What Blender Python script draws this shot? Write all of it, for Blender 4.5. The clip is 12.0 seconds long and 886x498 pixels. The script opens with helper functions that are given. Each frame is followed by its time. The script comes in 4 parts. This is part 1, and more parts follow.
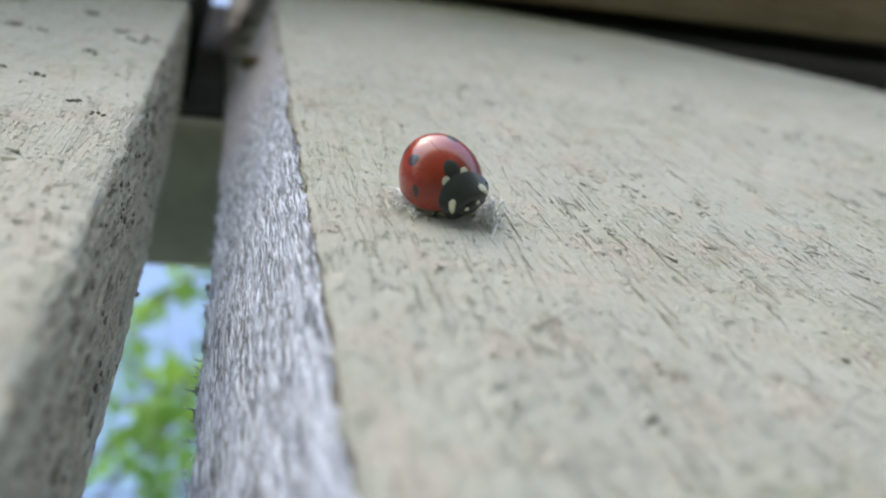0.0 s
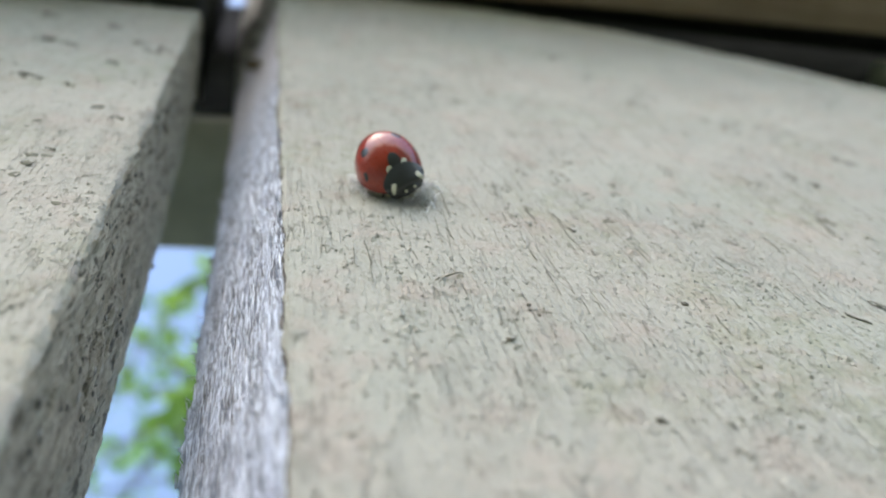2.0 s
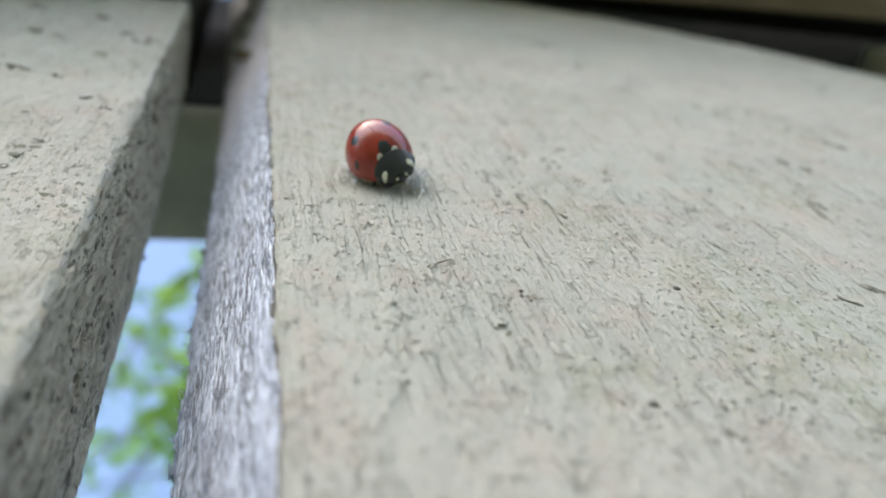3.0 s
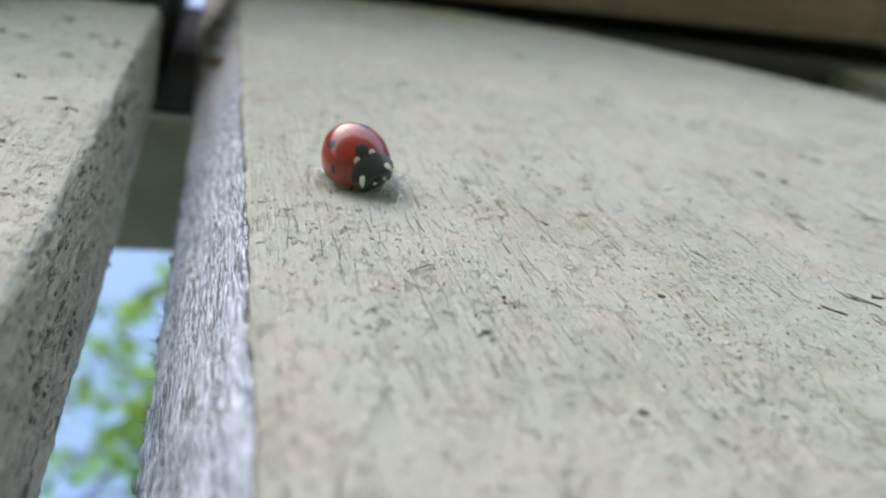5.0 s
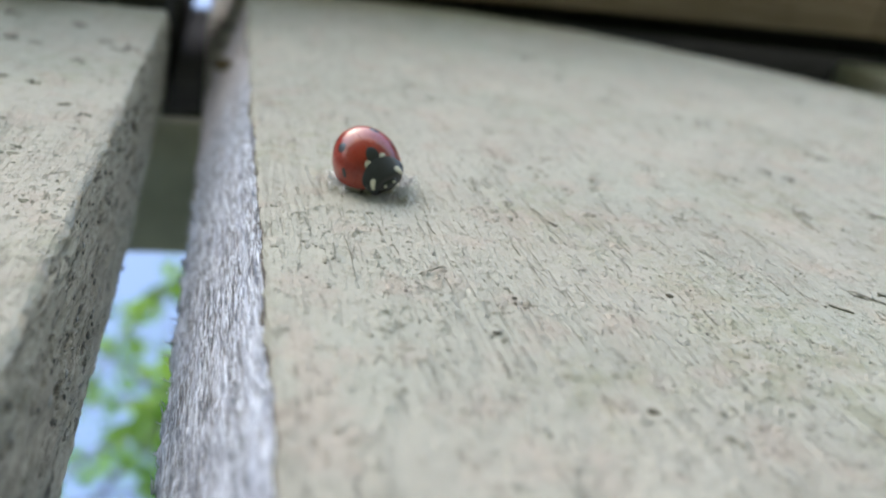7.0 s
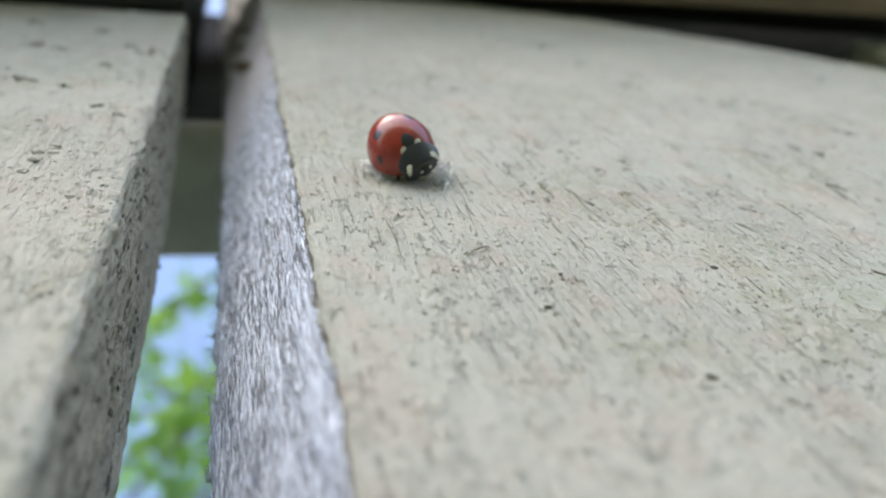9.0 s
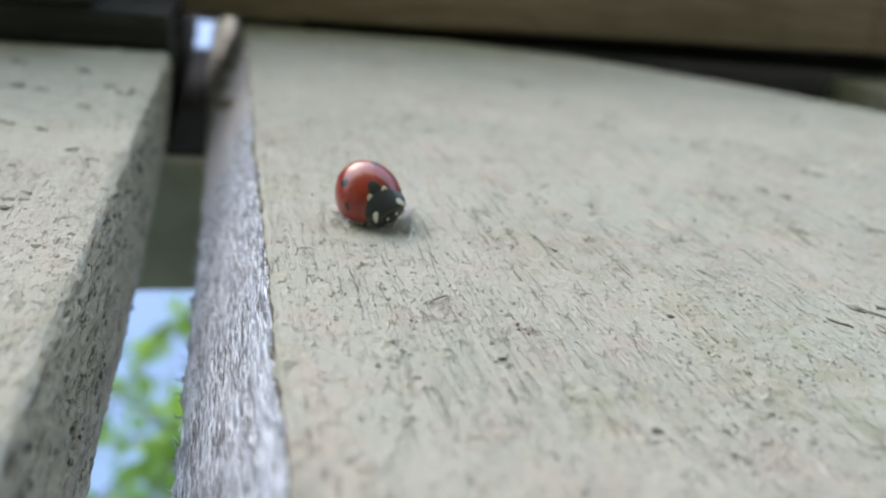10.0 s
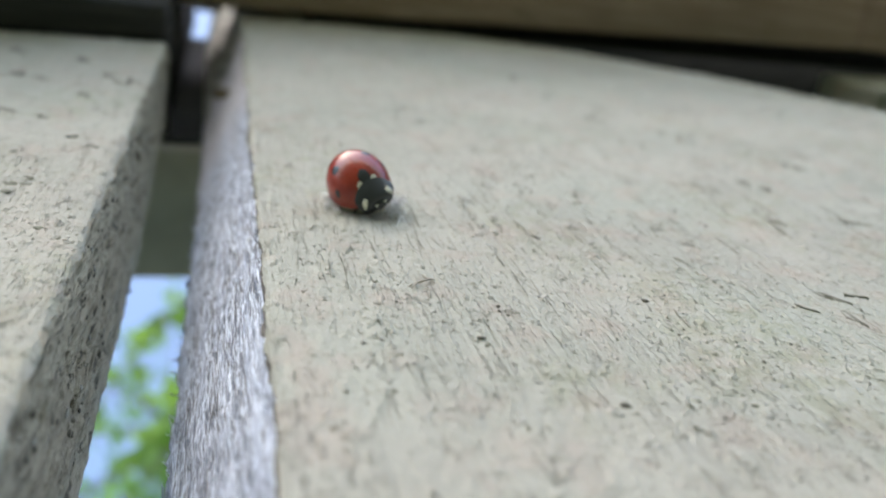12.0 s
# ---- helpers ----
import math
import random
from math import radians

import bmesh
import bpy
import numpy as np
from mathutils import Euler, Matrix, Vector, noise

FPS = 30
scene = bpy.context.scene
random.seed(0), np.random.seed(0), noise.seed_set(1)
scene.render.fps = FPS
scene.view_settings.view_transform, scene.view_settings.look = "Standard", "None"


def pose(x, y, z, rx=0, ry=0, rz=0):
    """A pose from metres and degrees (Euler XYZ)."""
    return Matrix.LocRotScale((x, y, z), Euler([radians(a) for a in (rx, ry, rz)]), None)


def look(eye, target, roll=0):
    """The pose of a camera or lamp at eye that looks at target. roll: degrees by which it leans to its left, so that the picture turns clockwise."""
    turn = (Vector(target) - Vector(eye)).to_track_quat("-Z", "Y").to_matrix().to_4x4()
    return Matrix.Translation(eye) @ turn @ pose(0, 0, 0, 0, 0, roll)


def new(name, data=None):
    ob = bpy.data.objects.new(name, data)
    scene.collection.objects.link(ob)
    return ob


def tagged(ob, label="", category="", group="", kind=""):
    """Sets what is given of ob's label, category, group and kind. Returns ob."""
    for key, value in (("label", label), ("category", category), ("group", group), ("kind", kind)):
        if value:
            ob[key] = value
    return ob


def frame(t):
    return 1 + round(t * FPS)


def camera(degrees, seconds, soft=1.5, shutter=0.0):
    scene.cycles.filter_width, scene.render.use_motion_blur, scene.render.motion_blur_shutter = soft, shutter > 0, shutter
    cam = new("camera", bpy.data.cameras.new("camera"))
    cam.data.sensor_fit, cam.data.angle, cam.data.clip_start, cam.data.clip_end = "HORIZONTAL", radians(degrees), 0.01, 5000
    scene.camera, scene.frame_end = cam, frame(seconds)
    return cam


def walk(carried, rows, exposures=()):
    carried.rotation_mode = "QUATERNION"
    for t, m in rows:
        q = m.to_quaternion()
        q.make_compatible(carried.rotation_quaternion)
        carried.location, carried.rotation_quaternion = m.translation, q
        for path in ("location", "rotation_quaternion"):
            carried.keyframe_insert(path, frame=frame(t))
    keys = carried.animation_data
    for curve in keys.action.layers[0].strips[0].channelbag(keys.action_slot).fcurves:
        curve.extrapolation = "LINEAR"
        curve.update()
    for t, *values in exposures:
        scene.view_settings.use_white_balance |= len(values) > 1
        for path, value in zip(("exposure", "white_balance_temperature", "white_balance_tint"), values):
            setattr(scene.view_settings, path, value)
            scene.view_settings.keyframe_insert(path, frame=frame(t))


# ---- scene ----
S, Z0 = 0.0075, 1.5          # one unit of the plan in metres (7.5 mm), height of its origin above the ground

cam = camera(57.0, 12.0, soft=1.95)
cam.data.dof.use_dof = True
cam.data.dof.focus_distance = 0.0590
cam.data.dof.aperture_fstop = 26.0
ROWS = [
    (0.0, -0.00495, -0.01936, 1.46518, 155.020, 12.122, -9.183),
    (0.5, -0.00421, -0.02101, 1.46166, 156.796, 10.988, -8.613),
    (1.0, -0.00323, -0.02098, 1.46023, 157.263, 11.923, -6.997),
    (1.5, -0.00327, -0.02275, 1.45513, 157.099, 11.388, -7.100),
    (2.0, -0.00188, -0.02458, 1.45106, 154.482, 10.647, -7.933),
    (2.5, -0.00152, -0.02425, 1.45097, 152.274, 10.534, -7.490),
    (3.0, -0.00162, -0.02430, 1.45103, 153.924, 11.268, -7.526),
    (3.2, -0.00155, -0.02401, 1.45100, 153.713, 11.268, -7.733),
    (4.8, -0.00206, -0.02262, 1.45224, 154.490, 12.912, -8.965),
    (5.0, -0.00195, -0.02279, 1.45237, 154.797, 13.086, -8.859),
    (5.5, -0.00240, -0.02244, 1.45207, 154.648, 13.500, -8.748),
    (6.0, -0.00199, -0.02292, 1.45242, 155.162, 13.759, -8.745),
    (6.5, -0.00198, -0.02364, 1.45245, 155.340, 13.130, -8.584),
    (7.0, -0.00255, -0.02335, 1.45182, 154.774, 12.921, -8.287),
    (7.2, -0.00320, -0.02323, 1.45132, 156.496, 12.426, -8.045),
    (8.8, -0.00456, -0.02243, 1.45138, 156.057, 12.744, -5.442),
    (9.0, -0.00467, -0.02188, 1.45148, 155.405, 13.028, -5.904),
    (9.5, -0.00413, -0.02294, 1.45169, 155.977, 12.975, -5.275),
    (10.0, -0.00271, -0.02401, 1.45074, 157.158, 13.431, -6.191),
    (10.5, -0.00276, -0.02414, 1.45002, 156.888, 14.024, -6.432),
    (11.0, -0.00295, -0.02524, 1.44785, 156.635, 13.532, -7.015),
    (11.5, -0.00274, -0.02491, 1.44775, 156.720, 13.286, -6.909),
    (12.0, -0.00255, -0.02455, 1.44799, 156.517, 13.457, -6.763),
]
EXPOSURES = [(0.0, 1.68, 6600, 8), (12.0, 1.68, 6600, 8)]
walk(cam, [(t, pose(x, y, z, rx, ry, rz)) for t, x, y, z, rx, ry, rz in ROWS], EXPOSURES)


# ---- sky and sun ----
SUN_ELEVATION, SUN_TURN = radians(50), radians(208)
world = bpy.data.worlds.new("sky")
scene.world = world
world.use_nodes = True
wn = world.node_tree.nodes
sky = wn.new("ShaderNodeTexSky")
sky.sky_type = "NISHITA"
sky.sun_disc = False
sky.sun_elevation, sky.sun_rotation = SUN_ELEVATION, SUN_TURN
sky.air_density, sky.dust_density, sky.ozone_density = 1.0, 2.2, 1.0
wn["Background"].inputs[1].default_value = 0.15
world.node_tree.links.new(sky.outputs[0], wn["Background"].inputs[0])

sun_data = bpy.data.lights.new("sun", "SUN")
sun_data.energy, sun_data.angle, sun_data.color = 0.28, radians(80), (1.0, 0.96, 0.9)
sun = new("sun", sun_data)
sun_way = Vector((math.sin(SUN_TURN) * math.cos(SUN_ELEVATION), math.cos(SUN_TURN) * math.cos(SUN_ELEVATION), math.sin(SUN_ELEVATION)))
sun.matrix_world = look(sun_way * 30, (0, 0, 0))


# ---- materials ----
class Nodes:
    """Short hand for one node material, in millimetres of the place."""

    def __init__(self, name):
        self.mat = bpy.data.materials.new(name)
        self.mat.use_nodes = True
        self.tree = self.mat.node_tree
        self.bsdf = self.tree.nodes["Principled BSDF"]
        self.out = self.tree.nodes["Material Output"]
        coord = self.tree.nodes.new("ShaderNodeTexCoord")
        self.mm = self.vmath("MULTIPLY", coord.outputs["Object"], (1000, 1000, 1000))

    def put(self, socket, value):
        if hasattr(value, "is_linked") or hasattr(value, "links"):
            self.tree.links.new(value, socket)
        else:
            socket.default_value = value

    def vmath(self, op, a, b):
        n = self.tree.nodes.new("ShaderNodeVectorMath")
        n.operation = op
        self.put(n.inputs[0], a)
        self.put(n.inputs[1], b)
        return n.outputs[0]

    def math(self, op, a, b=0.0, clamp=False):
        n = self.tree.nodes.new("ShaderNodeMath")
        n.operation, n.use_clamp = op, clamp
        self.put(n.inputs[0], a)
        self.put(n.inputs[1], b)
        return n.outputs[0]

    def stretch(self, sx, sy, sz):
        return self.vmath("MULTIPLY", self.mm, (sx, sy, sz))

    def noise(self, vec, scale, detail=3.0, rough=0.55, warp=0.0):
        n = self.tree.nodes.new("ShaderNodeTexNoise")
        self.put(n.inputs["Vector"], vec)
        n.inputs["Scale"].default_value, n.inputs["Detail"].default_value = scale, detail
        n.inputs["Roughness"].default_value, n.inputs["Distortion"].default_value = rough, warp
        return n.outputs[0]

    def cells(self, vec, scale):
        n = self.tree.nodes.new("ShaderNodeTexVoronoi")
        self.put(n.inputs["Vector"], vec)
        n.inputs["Scale"].default_value = scale
        return n.outputs["Distance"], n.outputs["Color"]

    def colour_noise(self, vec, scale, detail=3.0):
        """A wandering vector about nought."""
        n = self.tree.nodes.new("ShaderNodeTexNoise")
        self.put(n.inputs["Vector"], vec)
        n.inputs["Scale"].default_value, n.inputs["Detail"].default_value = scale, detail
        return self.vmath("SUBTRACT", n.outputs["Color"], (0.5, 0.5, 0.5))

    def edges(self, vec, scale):
        """Distance to the nearest joint of a cell pattern."""
        n = self.tree.nodes.new("ShaderNodeTexVoronoi")
        n.feature = "DISTANCE_TO_EDGE"
        self.put(n.inputs["Vector"], vec)
        n.inputs["Scale"].default_value = scale
        return n.outputs["Distance"]

    def ramp(self, value, low, high, to_low=0.0, to_high=1.0):
        n = self.tree.nodes.new("ShaderNodeMapRange")
        n.interpolation_type = "SMOOTHSTEP"
        self.put(n.inputs[0], value)
        for i, v in enumerate((low, high, to_low, to_high)):
            n.inputs[i + 1].default_value = v
        return n.outputs[0]

    def mix(self, factor, a, b):
        n = self.tree.nodes.new("ShaderNodeMix")
        n.data_type = "RGBA"
        self.put(n.inputs[0], factor)
        self.put(n.inputs[6], (*a, 1) if isinstance(a, tuple) else a)
        self.put(n.inputs[7], (*b, 1) if isinstance(b, tuple) else b)
        return n.outputs[2]

    def random(self):
        return self.tree.nodes.new("ShaderNodeObjectInfo").outputs["Random"]

    def island(self):
        return self.tree.nodes.new("ShaderNodeNewGeometry").outputs["Random Per Island"]

    def bump(self, height, distance, strength=1.0, below=None):
        n = self.tree.nodes.new("ShaderNodeBump")
        n.inputs["Strength"].default_value, n.inputs["Distance"].default_value = strength, distance
        self.put(n.inputs["Height"], height)
        if below is not None:
            self.put(n.inputs["Normal"], below)
        return n.outputs[0]

    def done(self, colour, rough=0.6, normal=None, metal=0.0):
        self.put(self.bsdf.inputs["Base Color"], (*colour, 1) if isinstance(colour, tuple) else colour)
        self.put(self.bsdf.inputs["Roughness"], rough)
        self.bsdf.inputs["Metallic"].default_value = metal
        if normal is not None:
            self.put(self.bsdf.inputs["Normal"], normal)
        return self.mat


def weathered_paint():
    m = Nodes("weathered_cream_paint")
    broad = m.noise(m.mm, 0.035, 3)
    spots = m.noise(m.mm, 0.22, 3)
    colour = m.mix(m.ramp(broad, 0.35, 0.7), (0.388, 0.377, 0.322), (0.358, 0.368, 0.312))
    colour = m.mix(m.ramp(spots, 0.48, 0.68, 0, 0.6), colour, (0.418, 0.358, 0.308))
    # a net of fine cracks: long along the grain, short across it
    warp = m.vmath("MULTIPLY", m.colour_noise(m.mm, 0.9, 3), (0.22, 0.22, 0.8))
    bent = m.vmath("ADD", m.mm, warp)
    near = m.edges(m.vmath("MULTIPLY", bent, (1.0, 1.0, 0.11)), 1.0)
    where = m.ramp(m.noise(m.stretch(1.0, 1.0, 0.6), 0.5, 4, 0.6), 0.52, 0.58)
    crack = m.math("MULTIPLY", m.ramp(near, 0.010, 0.036, 1, 0), where)
    near2 = m.edges(m.vmath("MULTIPLY", bent, (2.1, 2.1, 0.16)), 1.0)
    where2 = m.ramp(m.noise(m.stretch(1.0, 1.0, 0.5), 0.85, 3), 0.57, 0.64)
    crack2 = m.math("MULTIPLY", m.ramp(near2, 0.015, 0.07, 1, 0), where2)
    # pits and grime specks
    far, tint = m.cells(bent, 0.62)
    speck = m.math("MULTIPLY", m.ramp(far, 0.05, 0.15, 1, 0), m.ramp(tint, 0.82, 0.88))
    far2, tint2 = m.cells(m.vmath("ADD", m.mm, m.vmath("MULTIPLY", warp, (0.4, 0.4, 0.2))), 1.7)
    speck2 = m.math("MULTIPLY", m.ramp(far2, 0.08, 0.24, 1, 0), m.ramp(tint2, 0.83, 0.90))
    dirt_and_shade = m.math("MAXIMUM", m.math("MAXIMUM", m.math("MULTIPLY", crack, 0.7), m.math("MULTIPLY", crack2, 0.55)), m.math("MAXIMUM", speck, m.math("MULTIPLY", speck2, 0.6)), True)
    fleck = m.noise(m.stretch(1.0, 1.0, 0.5), 2.2, 4, 0.65)
    colour = m.mix(m.ramp(fleck, 0.50, 0.70, 0, 0.30), colour, (0.25, 0.245, 0.205))
    colour = m.mix(m.ramp(fleck, 0.28, 0.44, 0.4, 0), colour, (0.47, 0.465, 0.415))
    crumbs = m.noise(m.stretch(1.0, 1.0, 0.35), 2.4, 3, 0.65)
    crumb = m.math("MULTIPLY", m.ramp(crumbs, 0.61, 0.65), m.ramp(m.noise(m.mm, 0.22, 3), 0.44, 0.56))
    chips = m.noise(m.stretch(1.0, 1.0, 0.22), 1.1, 4, 0.68, 0.1)
    chip = m.math("MULTIPLY", m.ramp(chips, 0.645, 0.675), m.ramp(m.noise(m.mm, 0.13, 3), 0.42, 0.54))
    dirt_and_shade = m.math("MAXIMUM", dirt_and_shade, m.math("MAXIMUM", m.math("MULTIPLY", crumb, 0.4), m.math("MULTIPLY", chip, 0.25)), True)
    algae = m.math("MULTIPLY", m.ramp(m.noise(m.mm, 0.05, 4), 0.48, 0.68, 0, 0.42), m.ramp(m.noise(m.mm, 0.5, 3), 0.4, 0.65))
    colour = m.mix(algae, colour, (0.22, 0.235, 0.125))
    # cracks darkened by colour: real dirt together with their inner shade
    colour = m.mix(m.math("MULTIPLY", dirt_and_shade, 0.68), colour, (0.11, 0.108, 0.08))
    height = m.math("SUBTRACT", m.noise(m.stretch(1.0, 1.0, 0.4), 1.5, 5, 0.65), m.math("MULTIPLY", dirt_and_shade, 0.7))
    normal = m.bump(height, 0.00022, 1.0)
    furrow = m.math("ABSOLUTE", m.math("SUBTRACT", m.noise(m.stretch(1.0, 1.0, 0.03), 1.7, 3, 0.55, 0.1), 0.5))
    furrow = m.math("MULTIPLY", m.ramp(furrow, 0.0, 0.04), m.ramp(m.noise(m.mm, 0.06, 3), 0.40, 0.55))
    normal = m.bump(furrow, 0.00007, 1.0, normal)
    grains, tint3 = m.cells(m.stretch(1.0, 1.0, 0.6), 2.2)
    grit = m.math("MULTIPLY", m.ramp(grains, 0.05, 0.34, 1, 0), m.ramp(tint3, 0.45, 0.6))
    normal = m.bump(grit, 0.0002, 1.0, normal)
    normal = m.bump(m.noise(m.stretch(1.0, 1.0, 0.6), 3.6, 5, 0.7), 0.00022, 1.0, normal)
    return m.done(colour, m.ramp(spots, 0.3, 0.7, 0.55, 0.75), normal)


def grey_wood():
    m = Nodes("silvered_raw_wood")
    soft = m.noise(m.stretch(1.0, 1.0, 0.075), 4.4, 4, 0.66, 0.3)
    fibre = m.noise(m.stretch(1.0, 1.0, 0.09), 5.6, 3, 0.6, 0.3)
    streak = m.noise(m.stretch(1.0, 1.0, 0.05), 0.6, 4, 0.6, 0.4)
    patch = m.noise(m.stretch(1.0, 1.0, 0.3), 0.35, 3)
    split = m.math("ABSOLUTE", m.math("SUBTRACT", m.noise(m.stretch(1.0, 1.0, 0.05), 2.0, 3, 0.55, 0.5), 0.5))
    split = m.math("MULTIPLY", m.ramp(split, 0.004, 0.032, 1, 0), m.ramp(m.noise(m.stretch(1.0, 1.0, 0.25), 0.9, 3), 0.45, 0.58))
    colour = m.mix(m.ramp(soft, 0.41, 0.53), (0.20, 0.23, 0.31), (0.78, 0.84, 0.96))
    colour = m.mix(m.ramp(fibre, 0.53, 0.61, 0, 0.85), colour, (0.125, 0.135, 0.18))
    colour = m.mix(m.ramp(streak, 0.45, 0.68, 0, 0.5), colour, (0.66, 0.72, 0.87))
    colour = m.mix(m.ramp(patch, 0.58, 0.75, 0, 0.25), colour, (0.52, 0.48, 0.47))
    colour = m.mix(m.math("MULTIPLY", split, 0.85), colour, (0.10, 0.092, 0.095))
    # pinkish primer towards the upper end, also painted lighter for missing light there
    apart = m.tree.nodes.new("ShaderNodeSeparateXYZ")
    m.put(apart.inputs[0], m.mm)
    primer_and_light = m.ramp(m.math("ADD", apart.outputs[2], m.math("MULTIPLY", patch, 40.0)), 1565.0, 1600.0, 0, 0.75)
    colour = m.mix(primer_and_light, colour, (0.72, 0.66, 0.68))
    height = m.math("SUBTRACT", soft, m.math("MULTIPLY", split, 0.4))
    normal = m.bump(height, 0.00045, 1.0)
    normal = m.bump(fibre, 0.00022, 1.0, normal)
    return m.done(colour, 0.55, normal)


def dirty_edge():
    m = Nodes("grimy_pitted_paint")
    rough = m.noise(m.stretch(1.0, 1.0, 0.30), 0.8, 5, 0.65, 0.6)
    grain = m.noise(m.stretch(1.0, 1.0, 0.10), 2.4, 4, 0.65, 0.3)
    pits = m.noise(m.stretch(1.0, 1.0, 0.30), 1.0, 5, 0.72, 0.25)
    broad = m.noise(m.stretch(1.0, 1.0, 0.5), 0.16, 3)
    colour = m.mix(m.ramp(rough, 0.35, 0.65), (0.295, 0.262, 0.19), (0.43, 0.39, 0.30))
    colour = m.mix(m.ramp(grain, 0.52, 0.68, 0, 0.55), colour, (0.18, 0.155, 0.11))
    colour = m.mix(m.ramp(broad, 0.42, 0.62, 0, 0.6), colour, (0.37, 0.33, 0.255))
    hole = m.math("MULTIPLY", m.ramp(pits, 0.57, 0.62), m.ramp(broad, 0.64, 0.46))
    colour = m.mix(m.math("MULTIPLY", hole, 0.8), colour, (0.085, 0.072, 0.05))
    height = m.math("SUBTRACT", rough, m.math("MULTIPLY", hole, 0.7))
    normal = m.bump(height, 0.0009, 1.0)
    return m.done(colour, 0.8, m.bump(grain, 0.0002, 1.0, normal))


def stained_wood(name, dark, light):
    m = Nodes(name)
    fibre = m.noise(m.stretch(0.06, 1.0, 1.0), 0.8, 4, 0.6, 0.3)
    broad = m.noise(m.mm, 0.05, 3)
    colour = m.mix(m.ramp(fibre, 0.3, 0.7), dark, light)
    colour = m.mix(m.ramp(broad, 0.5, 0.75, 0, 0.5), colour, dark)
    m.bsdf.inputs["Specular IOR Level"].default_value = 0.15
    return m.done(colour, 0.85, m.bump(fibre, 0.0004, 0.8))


def plain(name, colour, rough=0.5, grain=0.0, size=3.0):
    m = Nodes(name)
    n = m.noise(m.mm, size, 3)
    tone = m.mix(m.ramp(n, 0.3, 0.7), tuple(c * 0.86 for c in colour), tuple(min(1, c * 1.12) for c in colour))
    return m.done(tone, rough, m.bump(n, grain, 0.6) if grain else None)


def shell(name, colour, deep, rough=0.27):
    m = Nodes(name)
    n = m.noise(m.mm, 0.7, 4)
    tone = m.mix(m.ramp(n, 0.35, 0.7), deep, colour)
    mat = m.done(tone, m.ramp(m.noise(m.mm, 6.0, 2), 0.3, 0.7, rough, rough + 0.1), m.bump(m.noise(m.mm, 4.0, 2), 0.000004, 0.3))
    m.bsdf.inputs["Coat Weight"].default_value = 0.6
    m.bsdf.inputs["Coat Roughness"].default_value = 0.08
    return mat


def leaf_material(name, dark, light, glow):
    m = Nodes(name)
    shade = m.mix(m.island(), dark, light)
    shade = m.mix(m.ramp(m.noise(m.mm, 0.12, 3), 0.35, 0.7, 0, 0.5), shade, light)
    m.done(shade, 0.45)
    through_light = m.tree.nodes.new("ShaderNodeBsdfTranslucent")
    m.put(through_light.inputs[0], m.mix(m.island(), glow, tuple(c * 1.25 for c in glow)))
    both = m.tree.nodes.new("ShaderNodeMixShader")
    both.inputs[0].default_value = 0.5
    m.tree.links.new(m.bsdf.outputs[0], both.inputs[1])
    m.tree.links.new(through_light.outputs[0], both.inputs[2])
    m.tree.links.new(both.outputs[0], m.out.inputs[0])
    return m.mat


def bark_material():
    m = Nodes("grey_brown_bark")
    n = m.noise(m.stretch(1, 1, 0.25), 0.12, 5, 0.6)
    return m.done(m.mix(m.ramp(n, 0.3, 0.7), (0.045, 0.038, 0.03), (0.15, 0.13, 0.11)), 0.85, m.bump(n, 0.003, 0.8))


def grass_material():
    m = Nodes("mown_grass")
    n = m.noise(m.mm, 0.004, 5, 0.6)
    f = m.noise(m.mm, 0.08, 4, 0.6)
    colour = m.mix(m.ramp(n, 0.3, 0.7), (0.045, 0.075, 0.025), (0.085, 0.11, 0.04))
    return m.done(m.mix(m.ramp(f, 0.4, 0.7, 0, 0.6), colour, (0.03, 0.05, 0.018)), 0.9, m.bump(f, 0.02, 0.8))


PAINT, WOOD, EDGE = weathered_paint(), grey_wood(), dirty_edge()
CAP_WOOD = stained_wood("brown_stained_wood", (0.34, 0.235, 0.185), (0.50, 0.37, 0.305))
# near-black colour painting in the deep shade round the gap and cap
SHADE_BLACK = stained_wood("shade_black_fill", (0.03, 0.029, 0.029), (0.065, 0.06, 0.058))
RAIL_PAINT = plain("grey_green_rail_paint", (0.52, 0.46, 0.41), 0.75, 0.0001, 0.1)
GRIME = plain("black_grime", (0.10, 0.092, 0.072), 0.9, 0.0001, 2.0)
FLAKE = plain("lifted_paint", (0.36, 0.352, 0.31), 0.65, 0.00005, 9.0)
RAW_EDGE = plain("torn_brown_paint_edge", (0.115, 0.105, 0.095), 0.85, 0.0002, 1.2)
# one dark colour for crack grime and the shade inside cracks
CRACK = plain("grime_and_shade_in_crack", (0.185, 0.18, 0.148), 0.9, 0.0001, 2.0)
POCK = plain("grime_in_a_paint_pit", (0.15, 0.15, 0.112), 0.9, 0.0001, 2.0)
PIT = plain("dark_pit_hollow", (0.13, 0.107, 0.075), 0.9, 0.0001, 2.0)
CURL = plain("brownish_paint_curl", (0.30, 0.275, 0.23), 0.7, 0.0001, 2.0)
KNOT = plain("rusty_brown_wood", (0.22, 0.17, 0.11), 0.8, 0.0002, 0.9)
RED = shell("glossy_red_shell", (0.33, 0.030, 0.012), (0.23, 0.018, 0.008))
BLACK = shell("glossy_black_shell", (0.020, 0.021, 0.027), (0.012, 0.012, 0.016), 0.42)
CHALK = plain("chalky_white_shell", (0.60, 0.57, 0.47), 0.5, 0.0, 4.0)
LEG = plain("brown_black_leg", (0.03, 0.018, 0.012), 0.45, 0.0, 3.0)
